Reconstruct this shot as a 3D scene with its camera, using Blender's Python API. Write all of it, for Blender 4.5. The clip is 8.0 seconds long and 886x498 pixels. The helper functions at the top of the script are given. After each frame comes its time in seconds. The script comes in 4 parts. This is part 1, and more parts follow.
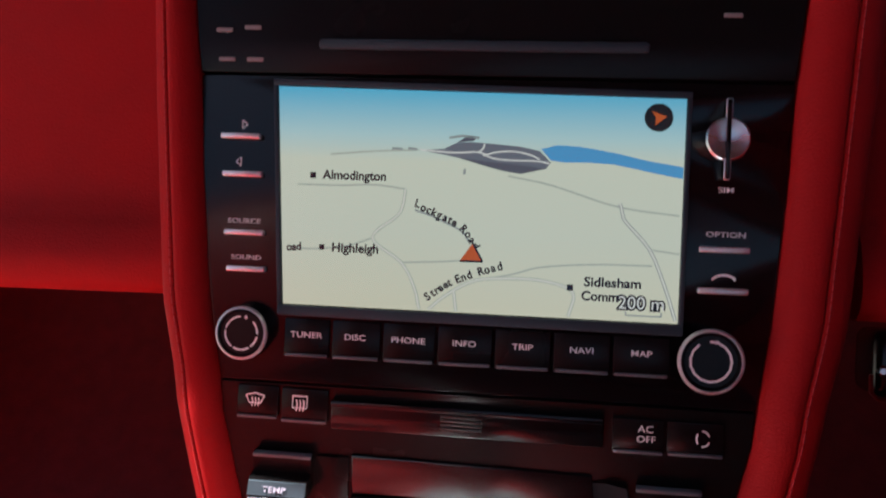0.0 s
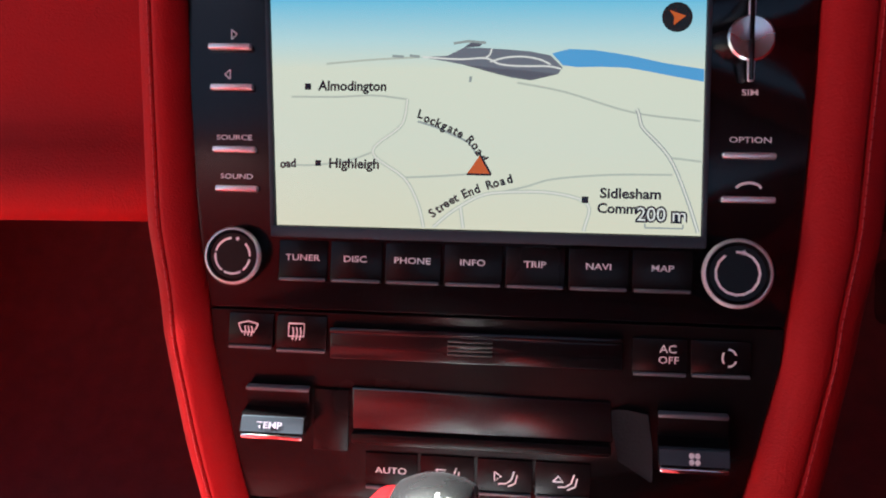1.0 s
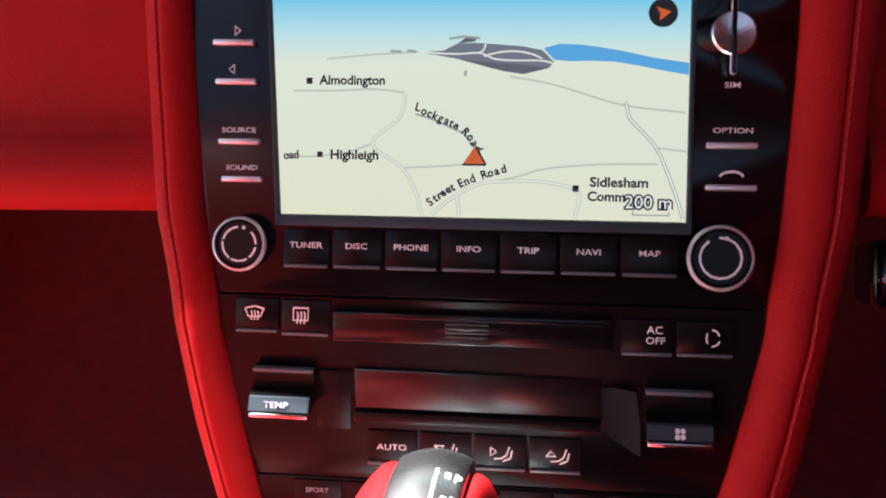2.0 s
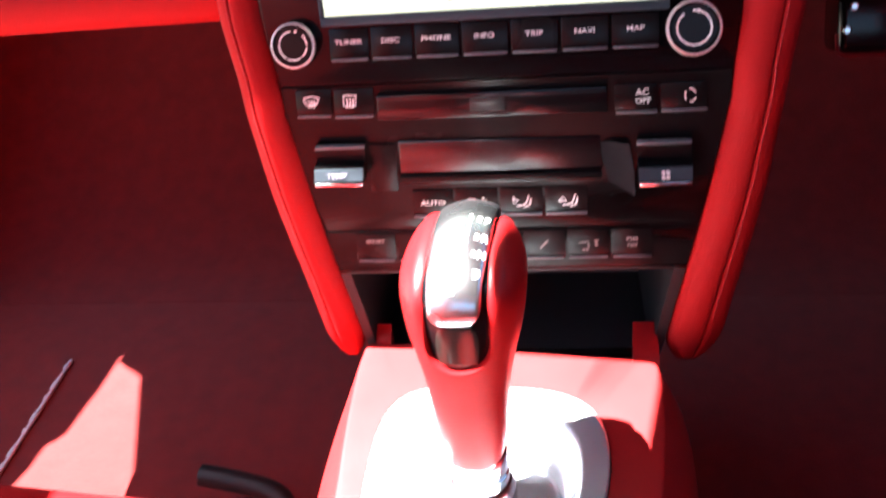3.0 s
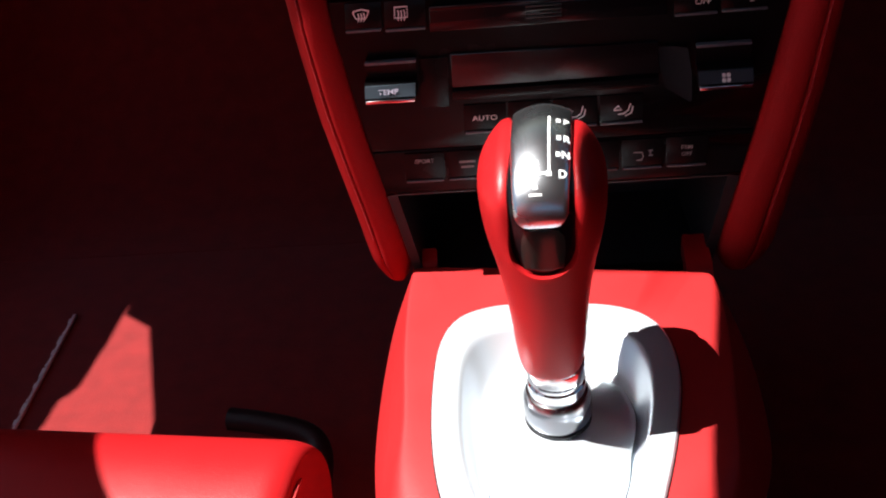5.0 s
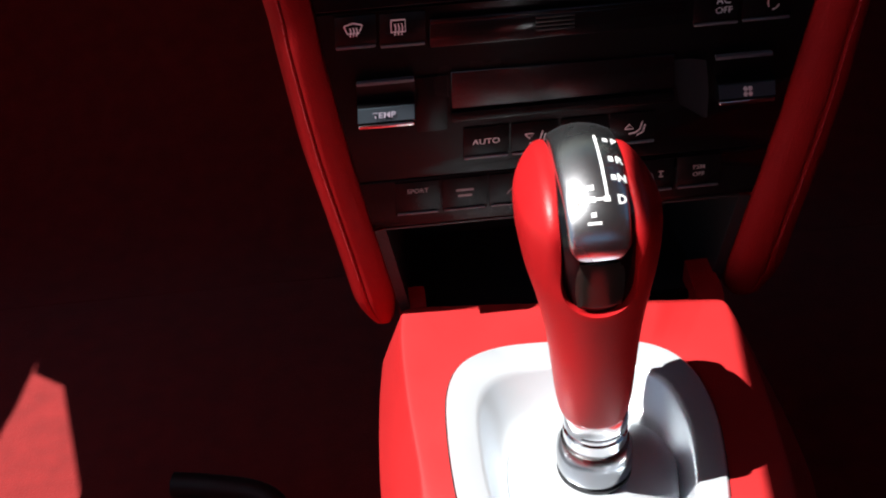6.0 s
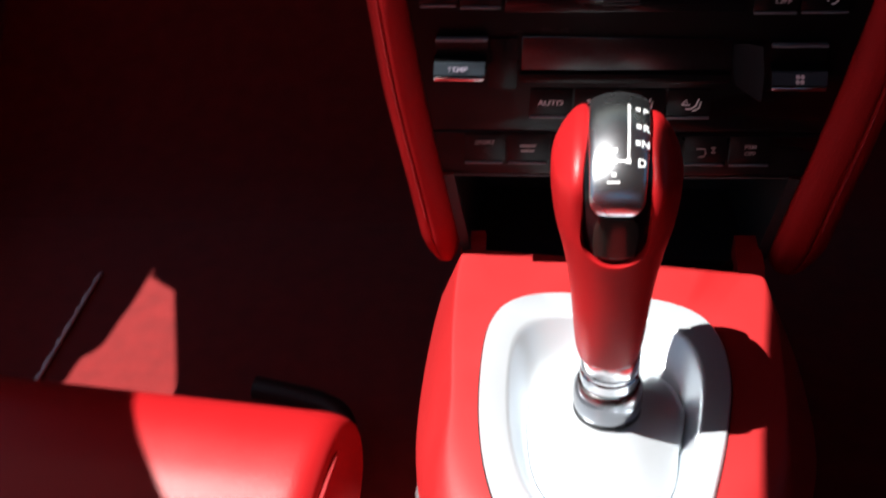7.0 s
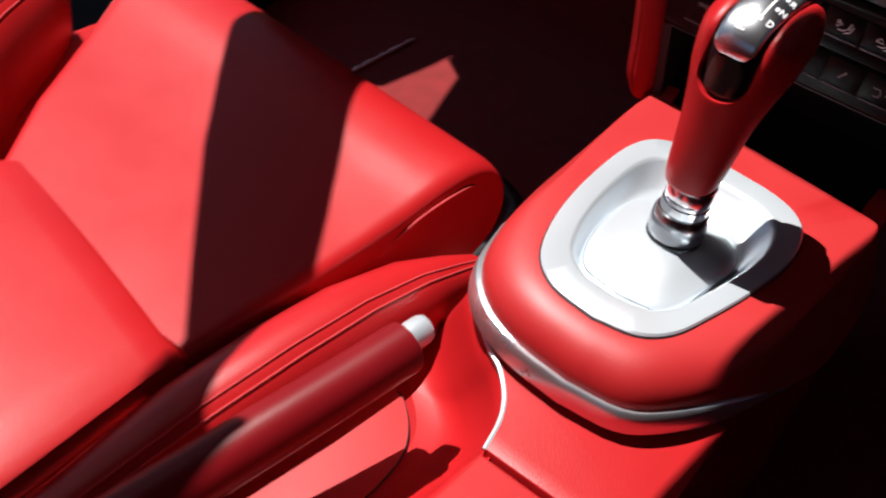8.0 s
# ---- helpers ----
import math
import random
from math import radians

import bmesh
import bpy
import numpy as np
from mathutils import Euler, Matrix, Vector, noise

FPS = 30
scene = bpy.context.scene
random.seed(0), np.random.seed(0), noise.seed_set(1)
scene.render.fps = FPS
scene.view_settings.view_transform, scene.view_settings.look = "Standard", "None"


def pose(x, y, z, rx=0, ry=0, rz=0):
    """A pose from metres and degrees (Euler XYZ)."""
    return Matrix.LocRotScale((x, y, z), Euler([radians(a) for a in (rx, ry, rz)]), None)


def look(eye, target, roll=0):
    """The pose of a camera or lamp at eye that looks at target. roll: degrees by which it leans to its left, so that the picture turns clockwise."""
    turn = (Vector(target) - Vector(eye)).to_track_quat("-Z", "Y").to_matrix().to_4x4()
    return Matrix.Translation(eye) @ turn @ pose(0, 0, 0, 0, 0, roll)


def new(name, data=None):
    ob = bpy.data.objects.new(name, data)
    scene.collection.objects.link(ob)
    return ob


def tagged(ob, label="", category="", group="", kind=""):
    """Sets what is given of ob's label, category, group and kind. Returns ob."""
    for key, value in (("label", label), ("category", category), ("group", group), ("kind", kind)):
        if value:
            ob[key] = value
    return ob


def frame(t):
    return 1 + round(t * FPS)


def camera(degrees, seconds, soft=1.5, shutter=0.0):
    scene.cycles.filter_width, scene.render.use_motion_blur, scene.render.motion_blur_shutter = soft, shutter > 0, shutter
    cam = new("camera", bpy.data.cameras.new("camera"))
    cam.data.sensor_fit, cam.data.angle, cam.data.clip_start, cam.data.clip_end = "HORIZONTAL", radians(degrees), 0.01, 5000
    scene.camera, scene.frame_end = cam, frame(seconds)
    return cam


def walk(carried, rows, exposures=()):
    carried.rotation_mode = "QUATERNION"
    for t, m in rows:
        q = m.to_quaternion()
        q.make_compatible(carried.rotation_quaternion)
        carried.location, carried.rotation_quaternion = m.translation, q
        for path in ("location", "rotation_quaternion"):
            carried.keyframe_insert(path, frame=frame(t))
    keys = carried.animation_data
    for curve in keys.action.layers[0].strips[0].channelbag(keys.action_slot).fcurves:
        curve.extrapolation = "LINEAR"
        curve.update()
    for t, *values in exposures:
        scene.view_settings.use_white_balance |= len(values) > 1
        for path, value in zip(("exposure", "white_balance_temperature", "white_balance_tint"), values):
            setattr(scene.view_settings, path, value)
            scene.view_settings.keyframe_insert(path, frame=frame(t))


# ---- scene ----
# ---- camera ----
cam = camera(47.0, 8.0, soft=2.0, shutter=0.3)
PATH = [
    (0, (0.0428, -0.3376, 0.5020), (-0.2568, 1.5293, -0.1500), -0.52),
    (0.5, (0.0333, -0.3313, 0.4752), (-0.2323, 1.5431, -0.1698), -0.41),
    (1, (0.0305, -0.3271, 0.4634), (-0.2242, 1.5523, -0.1715), -0.78),
    (2.3, (0.0311, -0.3529, 0.4836), (-0.1937, 1.4931, -0.2525), -1.28),
    (2.5, (0.0268, -0.3644, 0.4962), (-0.1725, 1.4444, -0.3337), -1.87),
    (3, (0.0408, -0.4115, 0.5107), (-0.2519, 1.2400, -0.5787), -6.63),
    (3.5, (0.0329, -0.4299, 0.5108), (-0.2790, 1.1742, -0.6423), -8.60),
    (4, (0.0292, -0.4333, 0.5119), (-0.2915, 1.1772, -0.6297), -8.65),
    (4.2, (0.0283, -0.4333, 0.5093), (-0.2934, 1.1852, -0.6209), -8.63),
    (5.3, (-0.0305, -0.4105, 0.4888), (-0.1457, 1.2089, -0.6792), -6.29),
    (5.5, (-0.0465, -0.4027, 0.4858), (-0.0952, 1.2348, -0.6614), -5.53),
    (6, (-0.0663, -0.3811, 0.4749), (-0.0069, 1.2664, -0.6574), -4.40),
    (6.5, (-0.0719, -0.3892, 0.4771), (-0.0206, 1.2581, -0.6560), -4.19),
    (7, (-0.0328, -0.4216, 0.4908), (-0.2335, 1.1830, -0.6860), -3.09),
    (7.2, (-0.0128, -0.4502, 0.4869), (-0.3199, 1.1068, -0.7302), 0.67),
    (7.5, (0.0279, -0.4744, 0.4892), (-0.4483, 0.9977, -0.7781), 3.46),
    (7.8, (0.0702, -0.5038, 0.4883), (-0.5734, 0.8811, -0.8030), 8.92),
    (8, (0.0961, -0.5174, 0.4880), (-0.6565, 0.8072, -0.8078), 11.59),
]
EXPOSURES = [(0.0, 2.3), (1.0, 2.75), (2.3, 3.12), (3.0, 3.85), (3.5, 3.4), (4.0, 2.65), (4.2, 2.5), (5.3, 1.0), (7.0, 0.95), (7.5, 0.78), (8.0, 0.6)]
walk(cam, [(t, look(eye, target, roll)) for t, eye, target, roll in PATH], EXPOSURES)

# ---- light: high sun from the open passenger side, a little from behind ----
SUN_WAY = Vector((0.45, 0.0, -1.0)).normalized()
world = bpy.data.worlds.new("sky")
scene.world = world
world.use_nodes = True
wn = world.node_tree.nodes
sky = wn.new("ShaderNodeTexSky")
sky.sky_type = "NISHITA"
sky.sun_disc = False
sky.sun_elevation = math.asin(-SUN_WAY.z)
sky.sun_rotation = math.atan2(-SUN_WAY.x, -SUN_WAY.y)
world.node_tree.links.new(sky.outputs[0], wn["Background"].inputs[0])
wn["Background"].inputs[1].default_value = 0.031
sun_data = bpy.data.lights.new("sun", "SUN")
sun_data.energy, sun_data.angle, sun_data.color = 5.0, radians(0.27), (1.0, 0.965, 0.93)
sun = new("sun", sun_data)
sun.matrix_world = Matrix.Translation((-2, -1, 4)) @ SUN_WAY.to_track_quat("-Z", "Y").to_matrix().to_4x4()


# ---- materials ----
def material(name, color, rough=0.5, metal=0.0, coat=0.0, grain=0.0, grain_size=900.0, spread=0.12, patch=25.0, sheen=0.0, spec=0.5):
    """A surface with broad colour drift, fine grain and bump, in object coordinates (metres)."""
    m = bpy.data.materials.new(name)
    m.use_nodes = True
    nodes, links = m.node_tree.nodes, m.node_tree.links
    b = nodes["Principled BSDF"]
    at = nodes.new("ShaderNodeNewGeometry")
    broad = nodes.new("ShaderNodeTexNoise")
    broad.inputs["Scale"].default_value, broad.inputs["Detail"].default_value = patch, 4
    fine = nodes.new("ShaderNodeTexNoise")
    fine.inputs["Scale"].default_value, fine.inputs["Detail"].default_value = grain_size, 3
    for tex in (broad, fine):
        links.new(at.outputs["Position"], tex.inputs["Vector"])
    mix = nodes.new("ShaderNodeMix")
    mix.data_type = "RGBA"
    mix.inputs["A"].default_value = (*[c * (1 - spread) for c in color], 1)
    mix.inputs["B"].default_value = (*[min(1, c * (1 + spread)) for c in color], 1)
    add = nodes.new("ShaderNodeMath")
    add.operation = "MULTIPLY_ADD"
    links.new(fine.outputs["Fac"], add.inputs[0])
    add.inputs[1].default_value = 0.4
    links.new(broad.outputs["Fac"], add.inputs[2])
    off = nodes.new("ShaderNodeMath")
    off.operation = "SUBTRACT"
    links.new(add.outputs[0], off.inputs[0])
    off.inputs[1].default_value = 0.2
    links.new(off.outputs[0], mix.inputs["Factor"])
    links.new(mix.outputs["Result"], b.inputs["Base Color"])
    r = nodes.new("ShaderNodeMapRange")
    r.inputs["To Min"].default_value, r.inputs["To Max"].default_value = max(0.02, rough * 0.85), min(1, rough * 1.15)
    links.new(broad.outputs["Fac"], r.inputs["Value"])
    links.new(r.outputs["Result"], b.inputs["Roughness"])
    b.inputs["Metallic"].default_value = metal
    b.inputs["Coat Weight"].default_value = coat
    b.inputs["Coat Roughness"].default_value = 0.08
    b.inputs["Sheen Weight"].default_value = sheen
    b.inputs["Specular IOR Level"].default_value = spec
    if grain:
        bump = nodes.new("ShaderNodeBump")
        bump.inputs["Strength"].default_value, bump.inputs["Distance"].default_value = grain, 0.0004
        links.new(fine.outputs["Fac"], bump.inputs["Height"])
        links.new(bump.outputs["Normal"], b.inputs["Normal"])
    return m


def glow(name, color, strength=1.0):
    """A lit patch of the display."""
    m = bpy.data.materials.new(name)
    m.use_nodes = True
    b = m.node_tree.nodes["Principled BSDF"]
    b.inputs["Base Color"].default_value = (0.01, 0.01, 0.01, 1)
    b.inputs["Roughness"].default_value = 0.25
    b.inputs["Emission Color"].default_value = (*color, 1)
    b.inputs["Emission Strength"].default_value = strength
    return m


LEATHER = material("red_leather", (0.43, 0.0102, 0.0128), 0.38, grain=0.22, grain_size=1400, spread=0.08, spec=0.32)
LEATHER_DEEP = material("red_leather_grained", (0.36, 0.0090, 0.0112), 0.68, grain=0.6, grain_size=1100, spread=0.14, spec=0.12)
STITCH = material("red_thread", (0.50, 0.035, 0.040), 0.8, grain=0.3, grain_size=3000)
LEATHER_SEAT = material("red_seat_leather", (0.43, 0.0102, 0.0128), 0.36, grain=0.2, grain_size=1400, spread=0.08, spec=0.46)
CARPET = material("red_carpet", (0.21, 0.0145, 0.0145), 0.95, grain=1.0, grain_size=700, spread=0.32, patch=60, sheen=0.3, spec=0.1)
BLACK = material("satin_black_plastic", (0.006, 0.0055, 0.006), 0.26, grain=0.05, grain_size=2500, spread=0.2, spec=0.16)
GLOSS = material("glossy_black_plastic", (0.005, 0.005, 0.006), 0.18, spread=0.2, spec=0.3)
DISPLAY = material("unlit_display_glass", (0.006, 0.005, 0.006), 0.24, spread=0.1, spec=0.6)
RUBBER = material("black_rubber", (0.013, 0.014, 0.016), 0.5, grain=0.3, spread=0.2)
EDGE = material("grey_key_edge", (0.11, 0.115, 0.13), 0.35, spread=0.15)
SLATE = material("slate_grey_lacquer", (0.040, 0.056, 0.070), 0.5, spread=0.15, spec=0.15)
RIM = material("satin_silver_rim", (0.72, 0.70, 0.70), 0.38, metal=0.6, spread=0.08)
LEATHER_SOFT = material("red_leather_sheen", (0.43, 0.0138, 0.0155), 0.48, grain=0.15, grain_size=1400, spread=0.08, spec=0.52)
WINDOW = material("green_grey_window", (0.020, 0.028, 0.024), 0.16, spread=0.1)
TRIM = material("satin_grey_metal", (0.70, 0.75, 0.79), 0.28, metal=0.88, grain=0.04, grain_size=2500, spread=0.06)
ALU = material("satin_aluminium", (0.75, 0.81, 0.86), 0.30, metal=0.56, grain=0.05, grain_size=2500, spread=0.04)
SATIN_KEY = material("satin_silver_key", (0.84, 0.84, 0.86), 0.3, metal=0.7, spread=0.05)
CHROME = material("polished_chrome", (0.82, 0.82, 0.83), 0.12, metal=1.0, spread=0.05)
BRUSHED = material("brushed_metal", (0.68, 0.71, 0.75), 0.27, metal=1.0, grain=0.06, grain_size=3000, spread=0.05)
DARK_CHROME = material("dark_chrome", (0.33, 0.34, 0.36), 0.2, metal=1.0, spread=0.08)
PRINT = material("white_print", (0.92, 0.92, 0.92), 0.6, spread=0.06)
GREY_PRINT = material("grey_print", (0.30, 0.27, 0.27), 0.6, spread=0.08)
STRIP = material("pale_plastic_strip", (0.42, 0.40, 0.50), 0.5, spread=0.4, patch=120)
FLOOR_STRIP = material("white_plastic_strip", (0.85, 0.72, 0.76), 0.6, spread=0.4, patch=120)
LEATHER_WINE = material("dark_red_leather", (0.18, 0.0045, 0.0075), 0.36, grain=0.15, grain_size=1400, spread=0.1, spec=0.28)
MASK_DARK = material("dark_sun_mask", (0.05, 0.012, 0.014), 0.95, grain=0.5, spread=0.2)
SILL_MAT = material("black_sill_plastic", (0.008, 0.009, 0.012), 0.7, grain=0.4, spread=0.2, spec=0.08)
GRAVEL = material("grey_gravel", (0.21, 0.19, 0.168), 0.95, grain=1.0, grain_size=60, spread=0.5, patch=45, spec=0.2)
SCREEN_ON = 0.115


def screen_material():
    """The map's ground: pale sky blue at the top, cream below."""
    m = glow("map_ground", (1, 1, 1), SCREEN_ON)
    nodes, links = m.node_tree.nodes, m.node_tree.links
    co = nodes.new("ShaderNodeTexCoord")
    sep = nodes.new("ShaderNodeSeparateXYZ")
    links.new(co.outputs["Object"], sep.inputs[0])
    rng = nodes.new("ShaderNodeMapRange")
    rng.inputs["From Min"].default_value, rng.inputs["From Max"].default_value = 0.0, 0.08
    links.new(sep.outputs["Y"], rng.inputs["Value"])
    ramp = nodes.new("ShaderNodeValToRGB")
    stops = [(0.0, (0.82, 0.84, 0.66, 1)), (0.35, (0.78, 0.86, 0.73, 1)), (0.68, (0.80, 0.88, 0.74, 1)), (0.80, (0.56, 0.84, 0.88, 1)), (1.0, (0.13, 0.62, 0.92, 1))]
    ramp.color_ramp.elements[0].position, ramp.color_ramp.elements[0].color = stops[0]
    ramp.color_ramp.elements[1].position, ramp.color_ramp.elements[1].color = stops[-1]
    for p, c in stops[1:-1]:
        ramp.color_ramp.elements.new(p).color = c
    links.new(rng.outputs["Result"], ramp.inputs["Fac"])
    links.new(ramp.outputs["Color"], m.node_tree.nodes["Principled BSDF"].inputs["Emission Color"])
    return m


MAP_GROUND = screen_material()
MAP_WATER = glow("map_water", (0.10, 0.42, 0.80), SCREEN_ON)
MAP_TOWN = glow("map_town", (0.17, 0.20, 0.25), SCREEN_ON)
MAP_BLOCK = glow("map_block", (0.115, 0.13, 0.17), SCREEN_ON)
MAP_ROAD = glow("map_road", (0.34, 0.41, 0.41), SCREEN_ON)
MAP_LANE = glow("map_lane", (0.54, 0.61, 0.54), SCREEN_ON)
MAP_ROAD_PALE = glow("map_road_pale", (0.83, 0.86, 0.78), SCREEN_ON)
MAP_INK = glow("map_ink", (0.008, 0.010, 0.02), SCREEN_ON)
MAP_WHITE = glow("map_white", (0.85, 0.88, 0.85), SCREEN_ON)
MAP_ARROW = glow("map_arrow", (0.62, 0.12, 0.03), SCREEN_ON)
MAP_NIGHT = glow("map_compass", (0.012, 0.015, 0.02), SCREEN_ON)


# ---- building helpers ----
def finish(name, bm, mat, smooth=True):
    me = bpy.data.meshes.new(name)
    bmesh.ops.remove_doubles(bm, verts=bm.verts, dist=1e-6)
    bmesh.ops.recalc_face_normals(bm, faces=bm.faces)
    if smooth:
        for f in bm.faces:
            f.smooth = True
        for e in bm.edges:
            if len(e.link_faces) == 2 and e.calc_face_angle(0) > radians(38):
                e.smooth = False
    bm.to_mesh(me)
    bm.free()
    me.materials.append(mat)
    return me


def part(name, bm, mat, parent, label="", smooth=True):
    if parent.get("bent"):
        bend(bm)
    ob = new(name, finish(name, bm, mat, smooth))
    ob.parent = parent
    if parent.get("bent"):
        ob["bent"] = True
    return tagged(ob, label=label)


def thing(name, m, label, category, group="", kind=""):
    ob = new(name)
    ob.matrix_world = m
    ob.empty_display_size = 0.02
    return tagged(ob, label, category, group, kind)


def solo(name, bm, mat, m, label, category, kind="", group=""):
    ob = new(name, finish(name, bm, mat))
    ob.matrix_world = m
    return tagged(ob, label, category, group, kind)


def bevel(bm, width, segments=2, sharp=30):
    edges = [e for e in bm.edges if len(e.link_faces) == 2 and e.calc_face_angle(0) > radians(sharp)]
    if edges and width > 0:
        bmesh.ops.bevel(bm, geom=edges, offset=width, segments=segments, affect="EDGES", profile=0.5, clamp_overlap=True)
    return bm


def box(x0, x1, y0, y1, z0, z1, r=0.0, segments=2):
    bm = bmesh.new()
    bmesh.ops.create_cube(bm, size=1)
    for v in bm.verts:
        v.co = Vector(((x0, x1)[v.co.x > 0], (y0, y1)[v.co.y > 0], (z0, z1)[v.co.z > 0]))
    return bevel(bm, r, segments)


def prism(outline, z0, z1, r=0.0, segments=2):
    """A plate with that outline (x, y), from z0 to z1."""
    bm = bmesh.new()
    low = [bm.verts.new((x, y, z0)) for x, y in outline]
    high = [bm.verts.new((x, y, z1)) for x, y in outline]
    bm.faces.new(high)
    bm.faces.new(low[::-1])
    n = len(outline)
    for i in range(n):
        bm.faces.new((low[i], low[(i + 1) % n], high[(i + 1) % n], high[i]))
    if r:
        top = [e for e in bm.edges if all(abs(v.co.z - z1) < 1e-7 for v in e.verts)]
        bmesh.ops.bevel(bm, geom=top, offset=r, segments=segments, affect="EDGES", profile=0.5, clamp_overlap=True)
    return bm


def loft(rings, cap=True, closed=True):
    """Skin over rings of equally many points."""
    bm = bmesh.new()
    rows = [[bm.verts.new(p) for p in ring] for ring in rings]
    n = len(rows[0])
    for a, b in zip(rows, rows[1:]):
        for i in range(n if closed else n - 1):
            bm.faces.new((a[i], a[(i + 1) % n], b[(i + 1) % n], b[i]))
    if cap:
        bm.faces.new(rows[0][::-1])
        bm.faces.new(rows[-1])
    return bm


def lathe(profile, cx=0.0, cy=0.0, n=40, cap=True):
    """A turned body: (radius, height) pairs round the z axis."""
    return loft([[(cx + r * math.cos(2 * math.pi * i / n), cy + r * math.sin(2 * math.pi * i / n), z) for i in range(n)] for r, z in profile], cap)


def tube(points, radii, n=16, squash=1.0):
    """A body round a line of points, with a radius at each."""
    rings = []
    pts = [Vector(p) for p in points]
    for i, p in enumerate(pts):
        d = (pts[min(i + 1, len(pts) - 1)] - pts[max(i - 1, 0)]).normalized()
        side = d.cross(Vector((0, 0, 1)))
        side = side.normalized() if side.length > 1e-4 else Vector((1, 0, 0))
        up = side.cross(d)
        r = radii[i] if hasattr(radii, "__len__") else radii
        rings.append([p + side * r * math.cos(2 * math.pi * k / n) + up * r * squash * math.sin(2 * math.pi * k / n) for k in range(n)])
    return loft(rings)


def spline(points, steps=6):
    """A smooth line through the points (Catmull-Rom)."""
    p = [Vector(q) for q in points]
    p = [2 * p[0] - p[1], *p, 2 * p[-1] - p[-2]]
    out = []
    for a, b, c, d in zip(p, p[1:], p[2:], p[3:]):
        for k in range(steps):
            t = k / steps
            out.append(0.5 * (2 * b + (c - a) * t + (2 * a - 5 * b + 4 * c - d) * t * t + (3 * b - a - 3 * c + d) * t**3))
    return out + [p[-2]]


def closed_spline(points, steps=6):
    p = [Vector(q) for q in points]
    n, out = len(p), []
    for i in range(n):
        a, b, c, d = p[i - 1], p[i], p[(i + 1) % n], p[(i + 2) % n]
        for k in range(steps):
            t = k / steps
            out.append(0.5 * (2 * b + (c - a) * t + (2 * a - 5 * b + 4 * c - d) * t * t + (3 * b - a - 3 * c + d) * t**3))
    return out


def ribbon(points, width, z):
    """A flat line on the display or panel."""
    p = [Vector((q[0], q[1], 0)) for q in points]
    bm = bmesh.new()
    rows = []
    for i, q in enumerate(p):
        d = (p[min(i + 1, len(p) - 1)] - p[max(i - 1, 0)]).normalized()
        s = Vector((-d.y, d.x, 0)) * width / 2
        rows.append((bm.verts.new((q.x + s.x, q.y + s.y, z)), bm.verts.new((q.x - s.x, q.y - s.y, z))))
    for a, b in zip(rows, rows[1:]):
        bm.faces.new((a[0], a[1], b[1], b[0]))
    return bm


def flat(outline, z):
    bm = bmesh.new()
    bm.faces.new([bm.verts.new((q[0], q[1], z)) for q in outline])
    return bm


def disc(cx, cy, r, z, n=24):
    return flat([(cx + r * math.cos(2 * math.pi * i / n), cy + r * math.sin(2 * math.pi * i / n)) for i in range(n)], z)


def merge(*bms):
    """One mesh out of several."""
    out = bmesh.new()
    for b in bms:
        me = bpy.data.meshes.new("tmp")
        b.to_mesh(me)
        b.free()
        out.from_mesh(me)
        bpy.data.meshes.remove(me)
    return out


def lettering(text, size, x, y, z, turn=0.0, wide=1.0, bold=0.0):
    """The text as a flat mesh, its middle at x, y."""
    cu = bpy.data.curves.new("lettering", "FONT")
    cu.body, cu.size, cu.align_x, cu.align_y, cu.offset = text, size, "CENTER", "CENTER", bold
    cu.resolution_u = 3
    ob = bpy.data.objects.new("lettering", cu)
    scene.collection.objects.link(ob)
    me = bpy.data.meshes.new_from_object(ob.evaluated_get(bpy.context.evaluated_depsgraph_get()))
    bpy.data.objects.remove(ob)
    bm = bmesh.new()
    bm.from_mesh(me)
    bpy.data.meshes.remove(me)
    m = pose(x, y, z, 0, 0, turn) @ Matrix.Diagonal((wide, 1, 1, 1))
    bmesh.ops.transform(bm, matrix=m, verts=bm.verts)
    return bm


def between(table, at):
    """Straight-line reading of a table of (at, value)."""
    table = sorted(table)
    return float(np.interp(at, [a for a, _ in table], [b for _, b in table]))


# ---- frames: the centre stack leans 20 degrees forward, the gear console rises 3 degrees ahead ----
STACK = pose(0, 0, 0.36, 70, 0, 0)
CONSOLE = pose(0, 0, 0.1936, 3, 0, 0)
INNER = [(0.20, 0.118), (0.112, 0.1105), (0.078, 0.107), (0.05, 0.105), (0.0, 0.100), (-0.04, 0.0925), (-0.085, 0.0815), (-0.12, 0.0715), (-0.155, 0.0615)]
OUTER = [(0.20, 0.137), (0.112, 0.131), (0.078, 0.129), (0.0, 0.1225), (-0.04, 0.1135), (-0.075, 0.1055), (-0.115, 0.0935), (-0.14, 0.0865), (-0.155, 0.080)]

RIGHT_IN = [(0.20, 0.0), (0.10, 0.0), (0.0, 0.0030), (-0.04, 0.0052), (-0.155, 0.0052)]
RIGHT_OUT = [(0.20, 0.0075), (0.05, 0.0065), (-0.05, 0.0070), (-0.10, 0.009), (-0.155, 0.009)]


def stack_outline(v0, v1, inset=0.0):
    """The stack's outline between two heights, narrowing downwards."""
    vs = [v0 + (v1 - v0) * k / 6 for k in range(7)]
    left = [(-between(INNER, v) + inset, v) for v in reversed(vs)]
    return [(between(INNER, v) + between(RIGHT_IN, v) - inset, v) for v in vs] + left


